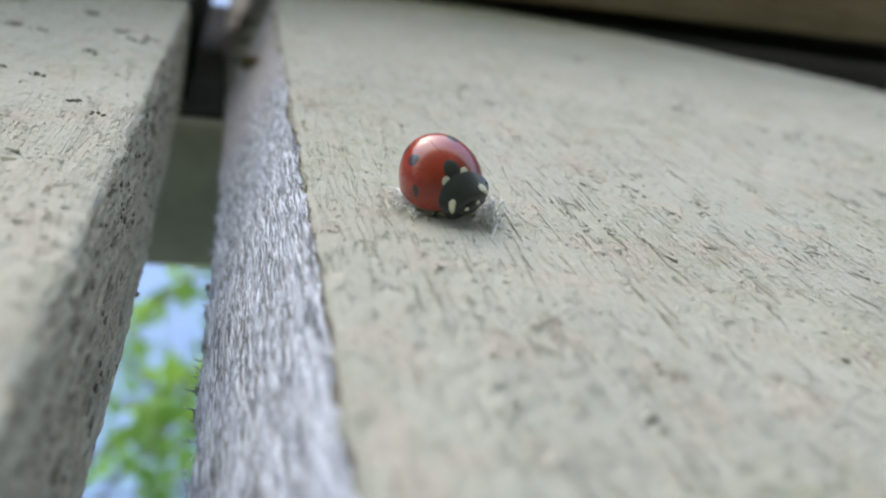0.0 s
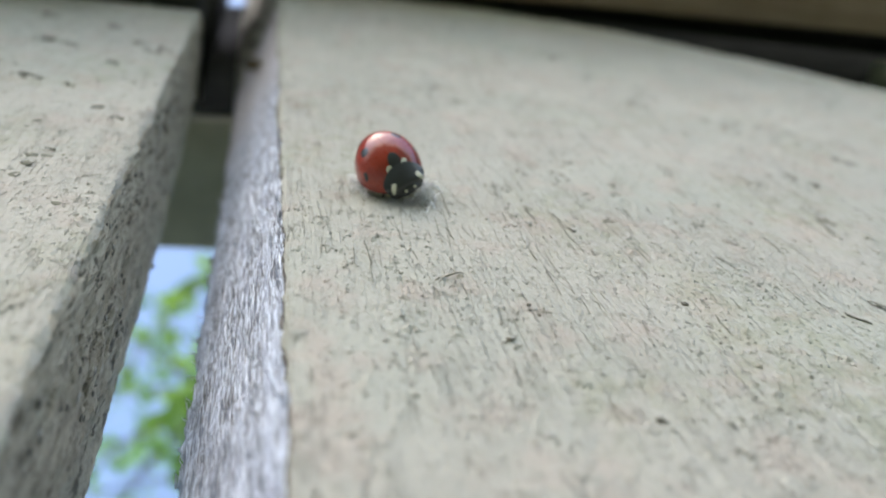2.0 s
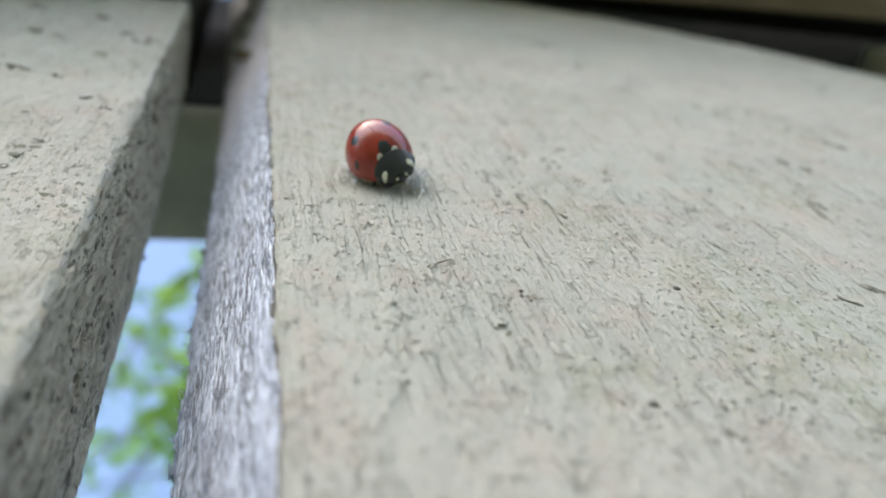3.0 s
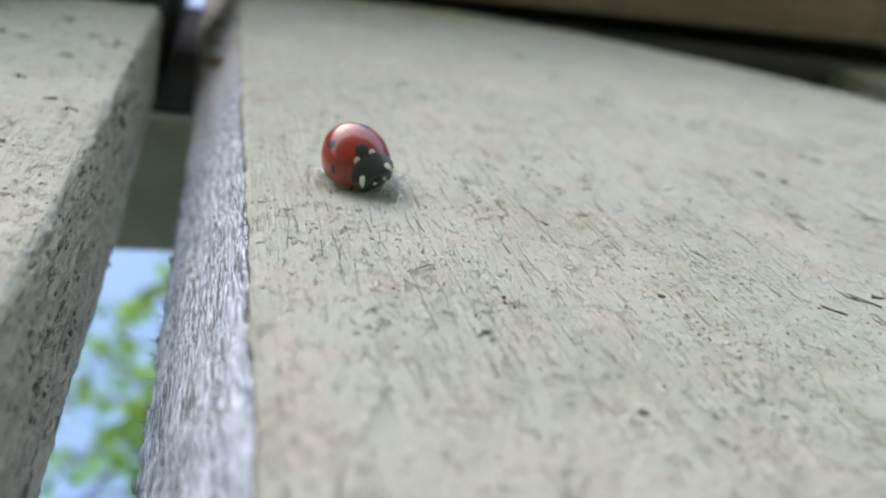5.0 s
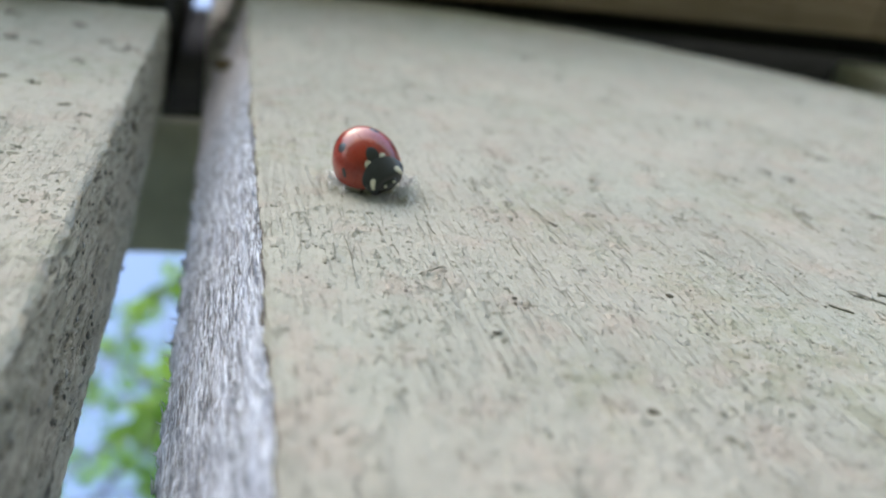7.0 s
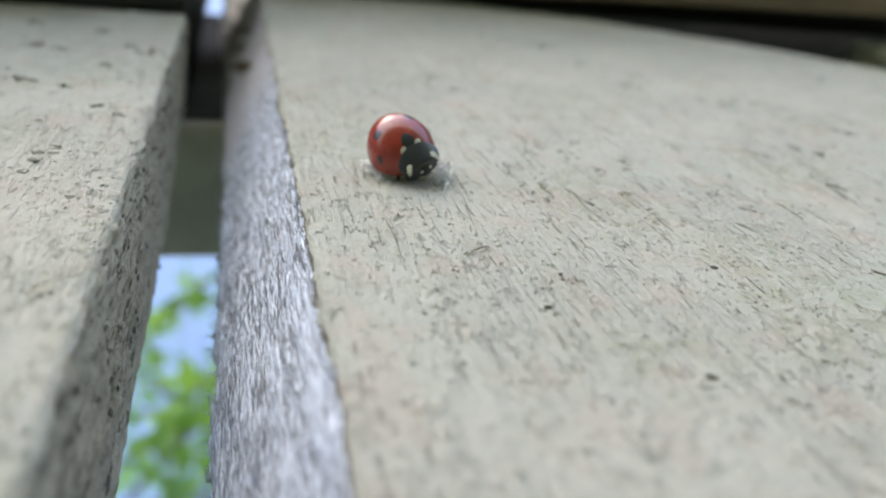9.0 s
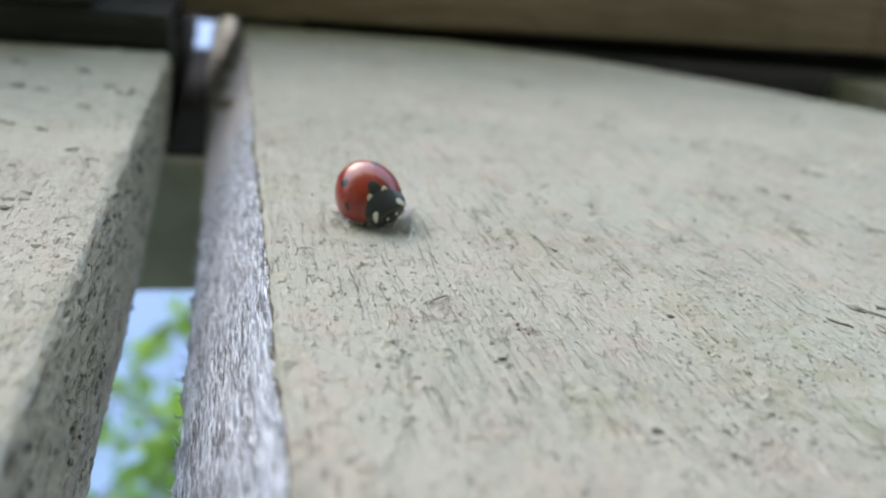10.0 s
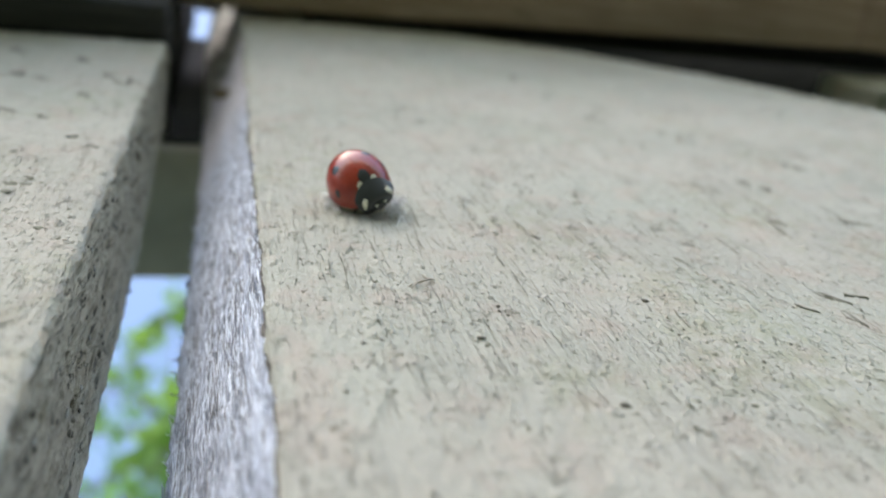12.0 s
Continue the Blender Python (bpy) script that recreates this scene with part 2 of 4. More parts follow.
WEB = plain("white_web_silk", (0.88, 0.88, 0.90), 0.6, 0.0, 4.0)
SILK = plain("felted_tan_silk", (0.70, 0.66, 0.57), 0.8, 0.0001, 5.0)
LEAF = leaf_material("fresh_green_leaf", (0.05, 0.11, 0.02), (0.10, 0.18, 0.035), (0.20, 0.35, 0.055))
FAR_LEAF = leaf_material("crown_green_leaf", (0.045, 0.10, 0.02), (0.09, 0.17, 0.035), (0.18, 0.36, 0.05))
BARK, GRASS = bark_material(), grass_material()


# ---- building helpers ----
def mesh_from(name, verts, faces, materials, slots=None, smooth=True):
    me = bpy.data.meshes.new(name)
    me.from_pydata(verts, [], faces)
    for m in materials:
        me.materials.append(m)
    if slots is not None:
        me.polygons.foreach_set("material_index", slots)
    if smooth:
        me.polygons.foreach_set("use_smooth", [True] * len(faces))
    me.update()
    return me


def put_part(name, data, parent, label=""):
    ob = new(name, data)
    ob.parent = parent
    return tagged(ob, label)


def part(name, bm, material, parent, label="", smooth=True):
    """Links a bmesh as one mesh object under a thing or a part."""
    bmesh.ops.recalc_face_normals(bm, faces=bm.faces)
    for f in bm.faces:
        f.smooth = smooth
    me = bpy.data.meshes.new(name)
    bm.to_mesh(me)
    bm.free()
    me.materials.append(material)
    return put_part(name, me, parent, label)


def U(x, y, z):
    """A place of the plan in metres."""
    return Vector((x * S, y * S, Z0 + z * S))


def box_bm(lo, hi, bevel=0.0, segments=2):
    bm = bmesh.new()
    bmesh.ops.create_cube(bm, size=1)
    lo, hi = Vector(lo), Vector(hi)
    for v in bm.verts:
        v.co = Vector((lo[i] + (v.co[i] + 0.5) * (hi[i] - lo[i]) for i in range(3)))
    if bevel:
        bmesh.ops.bevel(bm, geom=bm.edges[:], offset=bevel, segments=segments, affect="EDGES", profile=0.5)
    return bm


def lattice(seed, size):
    rng = np.random.default_rng(seed)
    return rng.random((size, size))


def field(a, b, seed, octaves=4, gain=0.5, size=64):
    """Smooth value noise of two arrays, about -1 to 1; it repeats after so many cells."""
    grid, total, amp, norm = lattice(seed, size), 0, 1.0, 0
    for k in range(octaves):
        x, y = a * 2 ** k + 17.3 * k, b * 2 ** k + 5.1 * k
        i, j = np.floor(x).astype(int), np.floor(y).astype(int)
        u, v = x - i, y - j
        u, v = u * u * (3 - 2 * u), v * v * (3 - 2 * v)
        g = lambda p, q: grid[(i + p) % size, (j + q) % size]
        total = total + amp * ((g(0, 0) * (1 - u) + g(1, 0) * u) * (1 - v) + (g(0, 1) * (1 - u) + g(1, 1) * u) * v)
        norm += amp
        amp *= gain
    return total / norm * 2 - 1


# ---- the fence ----
GAP_LEFT, BACK = -1.65, 2.2
RAIL_LOW, RAIL_TOP, SOFFIT = 12.9, 28.2, 19.2


def top_right(x):
    return np.where(x > 5, 19.1 - 6.9 * (np.maximum(x - 5, 0) / 10.5) ** 2.0, 19.1).clip(8)


def top_left(x):
    return 13.4 + 0 * x


SURFACES = {}


def face_y(sign, x, z):
    """How far the worn face of a board stands behind its plane, at a place of the plan."""
    px, zz, Y = SURFACES[sign]
    i = int(np.abs(px - x).argmin())
    return float(Y[i, min(Y.shape[1] - 1, int(np.searchsorted(zz[i], z)))])


def board_mesh(name, run, corner, back_x, sign, top, seed, round_r, side_material, side_relief, painted_from=99, paint_to=0.05, ragged=0.15, rise=0.0, draw_in=0.0, fray=0.16, bend=(5, 6), pitted=0.0, fine=(9.0, 0.02, 0.02), across=200, fibres=0.0, grit=0.023, cracked=1.0):
    """One upright board: its face runs away from the gap's corner (sign: which way), its edge slants to back_x at the back."""
    reach, fine_x, fine_z = fine
    flat = np.concatenate([np.arange(0, reach, fine_x), np.arange(reach, reach + 3, 0.045), np.arange(reach + 3, run + 0.01, 0.12)])[::-1]
    face_x = corner + sign * (round_r + flat * (run - round_r) / run)
    turn = np.linspace(0, np.pi / 2, 9)[1:-1]
    arc_x = corner + sign * (round_r - round_r * np.sin(turn))
    arc_y = round_r - round_r * np.cos(turn)
    edge = np.linspace(0, 1, across)
    edge_x = corner + (back_x - corner) * edge
    edge_y = round_r + (BACK - round_r) * edge
    px = np.concatenate([face_x, arc_x, edge_x])
    py = np.concatenate([np.zeros_like(face_x), arc_y, edge_y])
    step = np.hypot(np.diff(px), np.diff(py))
    s = np.concatenate([[0], np.cumsum(step)])
    s_corner = s[len(face_x) + 4]
    s = s - s_corner                                    # negative on the face, positive on the edge
    tx, ty = np.gradient(px, s), np.gradient(py, s)
    nx, ny = -ty * -sign, -np.abs(tx)
    nx = np.where(s > 0, -sign * np.abs(ty), 0 * nx - sign * np.abs(ty))
    ln = np.hypot(nx, ny)
    nx, ny = nx / ln, ny / ln
    low = np.linspace(-Z0 / S, -5, 24)[:-1]
    v = np.concatenate([low, np.arange(-5, -3, 0.055), np.arange(-3, 8.5, fine_z), np.arange(8.5, 21, 0.055)])
    tops = top(px) + rise * np.clip(py / BACK, 0, 1) * (s > 0)      # the broken edge stands higher at the back
    sm, vm = np.meshgrid(s, v, indexing="ij")
    zz = np.where(vm < -5, vm, -5 + (vm + 5) * ((tops[:, None] + 5) / (v[-1] + 5)))
    # relief: soft waves, grain ridges, pits; the edge is rougher than the face
    wave = 0.020 * field(sm * 0.5, zz * 0.18, seed, 3)
    ridges = 0.011 * field(sm * 5.5, zz * 0.55, seed + 1, 3, 0.6) + 0.007 * field(sm * 9.0, zz * 3.0, seed + 2, 3, 0.6)
    rough = side_relief * (field(sm * 8.0, zz * 2.0, seed + 3, 4, 0.6) + 0.6 * field(sm * 4.0, zz * 3.0, seed + 4, 3, 0.6))
    if fibres:
        rough = rough + fibres * (field(sm * 30.0 + 0.6 * field(sm * 2, zz * 0.5, seed + 20, 2), zz * 3.2, seed + 21, 3, 0.6, 256) - np.abs(field(sm * 12.0, zz * 0.9, seed + 22, 3, 0.6, 256)))
    # raised grit and sunken cracks of the old paint
    wander = 0.25 * field(sm * 1.2, zz * 0.5, seed + 23, 3)
    patchy = np.clip(0.55 + 1.3 * field(sm * 0.7, zz * 0.35, seed + 24, 3), 0, 1)
    crumbs = np.clip(field(sm * 17.0, zz * 11.0, seed + 25, 3, 0.6, 256) - 0.22, 0, 0.5) * (0.35 + patchy)
    crumbs = crumbs + 1.6 * np.clip(field(sm * 6.0, zz * 3.6, seed + 26, 4, 0.6, 256) - 0.36, 0, 0.4)
    seam = np.abs(field((sm + 0.06 * wander) * 7.0, zz * 0.30, seed + 27, 2, 0.5, 256))
    broken = np.clip((field(sm * 5.0, zz * 0.9, seed + 28, 3, 0.6, 256) - 0.12) / 0.12, 0, 1)
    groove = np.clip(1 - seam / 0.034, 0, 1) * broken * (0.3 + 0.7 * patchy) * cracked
    ridges = ridges + grit * 2.2 * crumbs - 0.6 * grit * groove
    blend = np.clip(sm / 0.15 + 0.5, 0, 1)
    h = wave + ridges * (1 - blend) + rough * blend
    nick = np.exp(-(sm / 0.16) ** 2) * np.minimum(0, field(zz * 1.1, sm * 0 + 3.3, seed + 5, 4, 0.65)) * 0.085
    h = h + nick
    end = s[-1]
    h = h - np.exp(-((sm - end) / 0.12) ** 2) * np.abs(field(zz * 2.2, zz * 0 + 6.4, seed + 9, 4, 0.7)) * fray
    near = np.clip((zz + 8) / 3, 0, 1)
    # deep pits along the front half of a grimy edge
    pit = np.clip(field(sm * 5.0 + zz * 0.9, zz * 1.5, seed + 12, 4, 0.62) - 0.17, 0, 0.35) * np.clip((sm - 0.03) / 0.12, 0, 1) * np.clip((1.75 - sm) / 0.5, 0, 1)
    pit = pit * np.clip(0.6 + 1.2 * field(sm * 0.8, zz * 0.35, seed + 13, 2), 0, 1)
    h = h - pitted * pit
    h = h * near
    X, Y = px[:, None] + nx[:, None] * h, py[:, None] + ny[:, None] * h
    up = np.clip((zz - bend[0]) / bend[1], 0, 1)
    X = X + sign * draw_in * up * np.clip(Y / BACK, 0, 1)           # the edge draws in towards its upper end
    # rounded upper end
    lip = np.clip((zz - (tops[:, None] - 0.7)) / 0.7, 0, 1)
    Y = Y + np.where(Y < 0.5, 0.45 * (1 - np.sqrt(np.clip(1 - lip ** 2, 0, 1))), 0)
    m = len(face_x)
    SURFACES[sign] = (px[:m], zz[:m], Y[:m])
    n, k = X.shape
    verts = np.stack([X * S, Y * S, Z0 + zz * S], -1).reshape(-1, 3)
    idx = np.arange(n * k).reshape(n, k)
    a, b, c, d = idx[:-1, :-1].ravel(), idx[1:, :-1].ravel(), idx[1:, 1:].ravel(), idx[:-1, 1:].ravel()
    faces = np.stack([a, b, c, d] if sign > 0 else [a, d, c, b], -1)
    line = paint_to + ragged * field(zz * 1.3, zz * 0 + 1.7, seed + 6, 5, 0.7)
    is_edge = (sm > line) & (zz < painted_from + 1.2 * field(sm * 2.0, zz * 0.8, seed + 7, 3))
    is_edge = is_edge[:-1, :-1].ravel().astype(int)
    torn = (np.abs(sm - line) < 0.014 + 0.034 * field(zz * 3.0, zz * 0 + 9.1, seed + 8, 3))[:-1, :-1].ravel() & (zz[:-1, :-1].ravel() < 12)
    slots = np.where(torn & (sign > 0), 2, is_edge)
    # deepest pit faces of the edge get a darker colour
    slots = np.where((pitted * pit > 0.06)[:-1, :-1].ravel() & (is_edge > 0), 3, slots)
    # deep groove faces take the dark colour, grime and inner shade in one
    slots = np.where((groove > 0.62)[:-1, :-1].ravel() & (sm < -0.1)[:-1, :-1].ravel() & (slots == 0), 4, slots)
    # upper end and back, coarse
    base = n * k
    extra, cap = [], []
    for i in range(n):
        extra.append((X[i, -1] * S, BACK * S, Z0 + zz[i, -1] * S))
    extra.append((px[0] * S, BACK * S, Z0 + v[0] * S))
    extra.append((px[-1] * S, BACK * S, Z0 + v[0] * S))
    for i in range(n - 1):
        cap.append((int(idx[i, -1]), int(idx[i + 1, -1]), base + i + 1, base + i))
    cap.append(tuple([base + i for i in range(n)] + [int(j) for j in idx[-1, -2::-1]] + [base + n]))
    cap.append((int(idx[0, 0]), int(idx[0, -1]), base, base + n))
    all_verts = [tuple(p) for p in verts.tolist()] + extra
    all_faces = faces.tolist() + cap
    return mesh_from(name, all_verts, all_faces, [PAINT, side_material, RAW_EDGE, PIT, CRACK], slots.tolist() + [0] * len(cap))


fence = tagged(new("wooden_fence"), "weathered cream-painted board fence with a brown top cap", "fence")
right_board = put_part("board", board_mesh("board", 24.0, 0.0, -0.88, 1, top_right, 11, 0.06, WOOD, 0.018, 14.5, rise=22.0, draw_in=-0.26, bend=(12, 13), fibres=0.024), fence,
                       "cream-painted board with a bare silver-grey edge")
left_board = put_part("board", board_mesh("board", 18.0, GAP_LEFT, GAP_LEFT, -1, top_left, 31, 0.11, EDGE, 0.042, 99, 0.0, 0.14, draw_in=0.14, fray=0.06, pitted=0.4, fine=(4.0, 0.03, 0.03), fibres=0.01, cracked=0.0), fence,
                      "cream-painted board with a grimy pitted edge")


def plain_board(x0, x1, top):
    return box_bm(U(x0, 0, -Z0 / S), U(x1, BACK, top), 0.002)


for k in range(14):
    part("board", plain_board(24.6 + k * 17.0, 41.0 + k * 17.0, 18.0), PAINT, fence)
    part("board", plain_board(-37.2 - k * 17.0, -20.8 - k * 17.0, 13.0), PAINT, fence)

# added thin black strip: puts shade on the rail's front face
part("shade_strip", box_bm(U(-260, BACK + 0.02, RAIL_LOW + 0.1), U(266, BACK + 0.2, RAIL_TOP - 0.1)), SHADE_BLACK, fence, "added black filler making deep shade")
part("rail", box_bm(U(-260, BACK + 0.21, RAIL_LOW), U(266, BACK + 3.75, RAIL_TOP), 0.0012), RAIL_PAINT, fence, "grey-green painted back rail")
part("rail", box_bm(U(-260, BACK + 0.02, -150), U(266, BACK + 3.75, -138), 0.0012), RAIL_PAINT, fence, "grey-green painted back rail")


def cap_bm(x0, x1, low):
    """The top board; its rear lower edge runs slightly askew to the boards' faces."""
    bm = box_bm(U(x0, -7.6, low), U(x1, -0.13, low + 3.2), 0.0008)
    for v in bm.verts:
        v.co.y -= 0.0225 * max(-12 * S, min(v.co.x, 22 * S))
    return bm


for x0, x1, low in ((-260, -12.0, SOFFIT), (-11.95, 22.0, SOFFIT), (22.05, 60.0, SOFFIT), (60.1, 266, SOFFIT - 0.12)):
    part("cap_board", cap_bm(x0, x1, low), CAP_WOOD, fence, "brown stained top board")
# two added black blocks that throw shade on the left board's top
part("shade_block", box_bm(U(-260, -6.0, 13.05), U(GAP_LEFT - 1.6, -0.82, SOFFIT - 0.02), 0.0006), SHADE_BLACK, fence, "added black block shading the board's top")
part("shade_block", box_bm(U(-260, -0.8, 13.0), U(GAP_LEFT - 0.06, -0.06, SOFFIT - 0.02), 0.0006), SHADE_BLACK, fence, "added black block shading the board's top")
# added black blocks that darken the slots above the boards
part("shade_block", box_bm(U(-260, -0.04, 13.5), U(GAP_LEFT - 0.10, BACK, SOFFIT + 12.8)), SHADE_BLACK, fence, "added black filler making deep shade")
part("shade_block", box_bm(U(2.0, 0.16, SOFFIT + 0.3), U(266, BACK, SOFFIT + 12.8)), SHADE_BLACK, fence, "added black filler making deep shade")
part("filler_block", box_bm(U(-0.12, 0.10, SOFFIT - 1.0), U(1.95, BACK, SOFFIT + 12.8), 0.0006), PAINT, fence, "cream-painted filler block")
part("filler_block", box_bm(U(21.0, 0.30, 16.4), U(44.0, 1.9, SOFFIT + 0.2), 0.0008), PAINT, fence, "cream-painted filler block")
# added black covers that keep sky light off the recess and raw edge
part("shade_block", box_bm(U(0.6, -0.75, SOFFIT + 3.25), U(266, 0.28, SOFFIT + 7.0)), SHADE_BLACK, fence, "added black filler making deep shade")
part("shade_block", box_bm(U(GAP_LEFT - 0.08, -0.75, SOFFIT + 12.9), U(-0.07, 1.65, SOFFIT + 14.0)), SHADE_BLACK, fence, "added black filler making deep shade")

# ---- ground ----
bm = bmesh.new()
bmesh.ops.create_grid(bm, x_segments=40, y_segments=40, size=600)
ground = part("ground", bm, GRASS, None)
tagged(ground, "flat green lawn reaching to the horizon", "ground", kind="structure")


# ---- the ladybird (millimetres: x ahead, y to its left, z up from the board) ----
def mm_bm(rings, close=True):
    """A skin over rings of points."""
    bm = bmesh.new()
    rows = [[bm.verts.new(p) for p in ring] for ring in rings]
    for r0, r1 in zip(rows, rows[1:]):
        for i in range(len(r0) - (0 if close else 1)):
            j = (i + 1) % len(r0)
            bm.faces.new((r0[i], r0[j], r1[j], r1[i]))
    return bm


A_LEN, B_WID, H_TOP, CLEAR = 3.15, 2.8, 3.15, 0.8


def dome(x, y):
    """Height of the wing cases over a place."""
    xs = x / (A_LEN * (1.0 if x < 0 else 0.98))
    r = min(1.0, (xs * xs + (y / B_WID) ** 2))
    return CLEAR + H_TOP * (max(0.0, 1 - r)) ** 0.5 * (1 - 0.10 * xs)


def elytron_bm(side):
    rings = []
    for i in range(25):
        r = 1 - (1 - i / 24) ** 1.8
        ring = []
        for j in range(33):
            a = math.pi * j / 32
            x, y = A_LEN * r * math.cos(a), side * max(0.0, B_WID * r * math.sin(a))
            y += side * 0.012
            z = dome(x * 0.999, y) - 0.008 * math.exp(-(y / 0.06) ** 2)
            ring.append((x, y, z))
        rings.append(ring)
    rim = rings[-1]
    for k, z in ((0.985, 0.75), (0.94, 0.52), (0.86, 0.38), (0.74, 0.33)):
        rings.append([(p[0] * k, p[1] * k, z) for p in rim])
    return mm_bm(rings, False)


def patch_bm(cx, cy, rx, ry, surface, lift=0.02, turn=0.0, wobble=0.08, seed=1):
    """A thin raised patch that follows a surface."""
    rng = random.Random(seed)
    ph = [rng.uniform(0, 6.28) for _ in range(3)]
    rings = []
    for i in range(7):
        r = i / 6
        ring = []
        for j in range(24):
            a = 2 * math.pi * j / 24
            w = 1 + wobble * (math.sin(2 * a + ph[0]) + 0.6 * math.sin(3 * a + ph[1]))
            u, v = rx * r * w * math.cos(a), ry * r * w * math.sin(a)
            x, y = cx + u * math.cos(turn) - v * math.sin(turn), cy + u * math.sin(turn) + v * math.cos(turn)
            ring.append((x, y, surface(x, y) + lift * (1.2 - r ** 6 * 1.4)))
        rings.append(ring)
    return mm_bm(rings)


PX, PA, PB = 3.06, 0.72, 2.18


def pronotum_height(x, y):
    """The neck shield: slopes down ahead and to both sides, its rim rolled over."""
    u, v = (x - PX) / PA, y / PB
    r = min(1.0, max(0.0, u) ** 3 + abs(v) ** 3.2)
    return 2.95 - 0.72 * (x - 2.3) - 0.23 * y * y - 0.12 * r ** 6


def pronotum_bm():
    rings = []
    for i in range(15):
        r = 1 - (1 - i / 14) ** 1.8
        ring = []
        for j in range(48):
            a = 2 * math.pi * j / 48
            c, s = math.cos(a), math.sin(a)
            x = PX + PA * r * math.copysign(abs(c) ** 0.5, c)
            y = PB * r * math.copysign(abs(s) ** 0.5, s)
            if c < 0:
                x += r * (0.34 * (y / PB) ** 2 - 0.02)              # the rear margin bulges towards the seam
            y *= 1 - 0.27 * min(1.0, max(0.0, (x - PX + PA) / (2 * PA)))     # narrower ahead
            ring.append((x, y, pronotum_height(x, y)))
        rings.append(ring)
    rim = rings[-1]
    rings.append([(PX + (x - PX) * 0.96, y * 0.96, max(0.5, z - 0.35)) for x, y, z in rim])
    rings.append([(PX + (x - PX) * 0.8, y * 0.8, 0.5) for x, y, z in rim])
    return mm_bm(rings)


def ball_bm(c, r, rings=12, around=18):
    bm = bmesh.new()
    bmesh.ops.create_uvsphere(bm, u_segments=around, v_segments=rings, radius=1)
    for v in bm.verts:
        v.co = Vector((c[i] + v.co[i] * r[i] for i in range(3)))
    return bm


def tube_bm(points, radii, around=8):
    bm = bmesh.new()
    rows = []
    pts = [Vector(p) for p in points]
    for i, p in enumerate(pts):
        d = (pts[min(i + 1, len(pts) - 1)] - pts[max(i - 1, 0)]).normalized()
        side = d.orthogonal().normalized()
        up = d.cross(side)
        rows.append([bm.verts.new(p + (side * math.cos(2 * math.pi * k / around) + up * math.sin(2 * math.pi * k / around)) * radii[i]) for k in range(around)])
    for r0, r1 in zip(rows, rows[1:]):
        for k in range(around):
            bm.faces.new((r0[k], r0[(k + 1) % around], r1[(k + 1) % around], r1[k]))
    bm.faces.new(rows[0][::-1])
    bm.faces.new(rows[-1])
    return bm


BUG_X, BUG_Z, BUG_TURN, BUG_NOSE, BUG_ROLL, BUG_LIFT = 1.238, 2.31, -66.0, 11.5, 28.0, 0.00125


def ladybird():
    bug = tagged(new("ladybird"), "glossy red ladybird with black spots resting on the painted board", "insect")
    a = radians(BUG_TURN)
    ahead, out = Vector((math.cos(a), 0, math.sin(a))), Vector((0, -1, 0))
    left = out.cross(ahead)
    m = Matrix((ahead, left, out)).transposed().to_4x4()
    bug.matrix_world = Matrix.Translation(U(BUG_X, 0.0, BUG_Z) + out * BUG_LIFT) @ m @ pose(0, 0, 0, BUG_ROLL, BUG_NOSE, 0)

    def add(name, bm, mat, parent=bug, label=""):
        bmesh.ops.scale(bm, vec=(0.001, 0.001, 0.001), verts=bm.verts)
        return part(name, bm, mat, parent, label)

    shells = {}
    for side in (1, -1):
        shells[side] = add("wing_case", elytron_bm(side), RED, bug, "glossy red wing case")
        for k, (x, y, rx, ry) in enumerate(((0.9, 2.42, 0.26, 0.15), (-0.3, 1.55, 0.46, 0.34), (-2.0, 1.2, 0.36, 0.34))):
            add("spot", patch_bm(x, side * y, rx, ry, dome, 0.015, 0, 0.07, k + side), BLACK, shells[side], "black round spot")
        add("white_mark", patch_bm(2.26, side * 0.70, 0.24, 0.32, dome, 0.03, side * 0.5, 0.1, 9 + side), CHALK, shells[side], "small cream mark")
    add("spot", patch_bm(1.9, 0, 0.56, 0.56, dome, 0.022, 0, 0.06, 5), BLACK, bug, "black spot across the wing seam")
    add("body", ball_bm((0.1, 0, 0.7), (2.7, 2.4, 0.5)), BLACK, bug)
    neck = add("pronotum", pronotum_bm(), BLACK, bug, "black neck shield with cream corners")
    for side in (1, -1):
        add("cream_corner", patch_bm(PX + 0.42, side * 1.22, 0.25, 0.30, pronotum_height, 0.03, side * -0.5, 0.1, 20 + side), CHALK, neck, "cream corner patch")
    head = add("head", ball_bm((3.45, 0, 1.0), (0.6, 0.95, 0.62)), BLACK, bug)
    for side in (1, -1):
        add("eye", ball_bm((3.55, side * 0.78, 1.0), (0.25, 0.24, 0.27), 8, 12), BLACK, head)
        add("pale_spot", ball_bm((3.92, side * 0.42, 1.22), (0.11, 0.15, 0.13), 6, 10), CHALK, head)
        add("antenna", tube_bm([(3.6, side * 0.6, 0.8), (3.7, side * 0.85, 0.72), (3.6, side * 1.05, 0.68), (3.45, side * 1.15, 0.66)], [0.06, 0.05, 0.055, 0.09]), LEG, head)
        for x, reach, lean in ((1.7, 1.75, 0.2), (0.2, 2.0, 0.0), (-1.2, 1.75, -0.2)):
            add("leg", tube_bm([(x, side * 1.6, 0.6), (x + lean * 0.6, side * (reach - 0.45), 0.62), (x + lean, side * reach, 0.1), (x + lean * 1.35, side * (reach + 0.22), 0.05)], [0.2, 0.17, 0.11, 0.07]), LEG, bug)
    return bug


bug = ladybird()


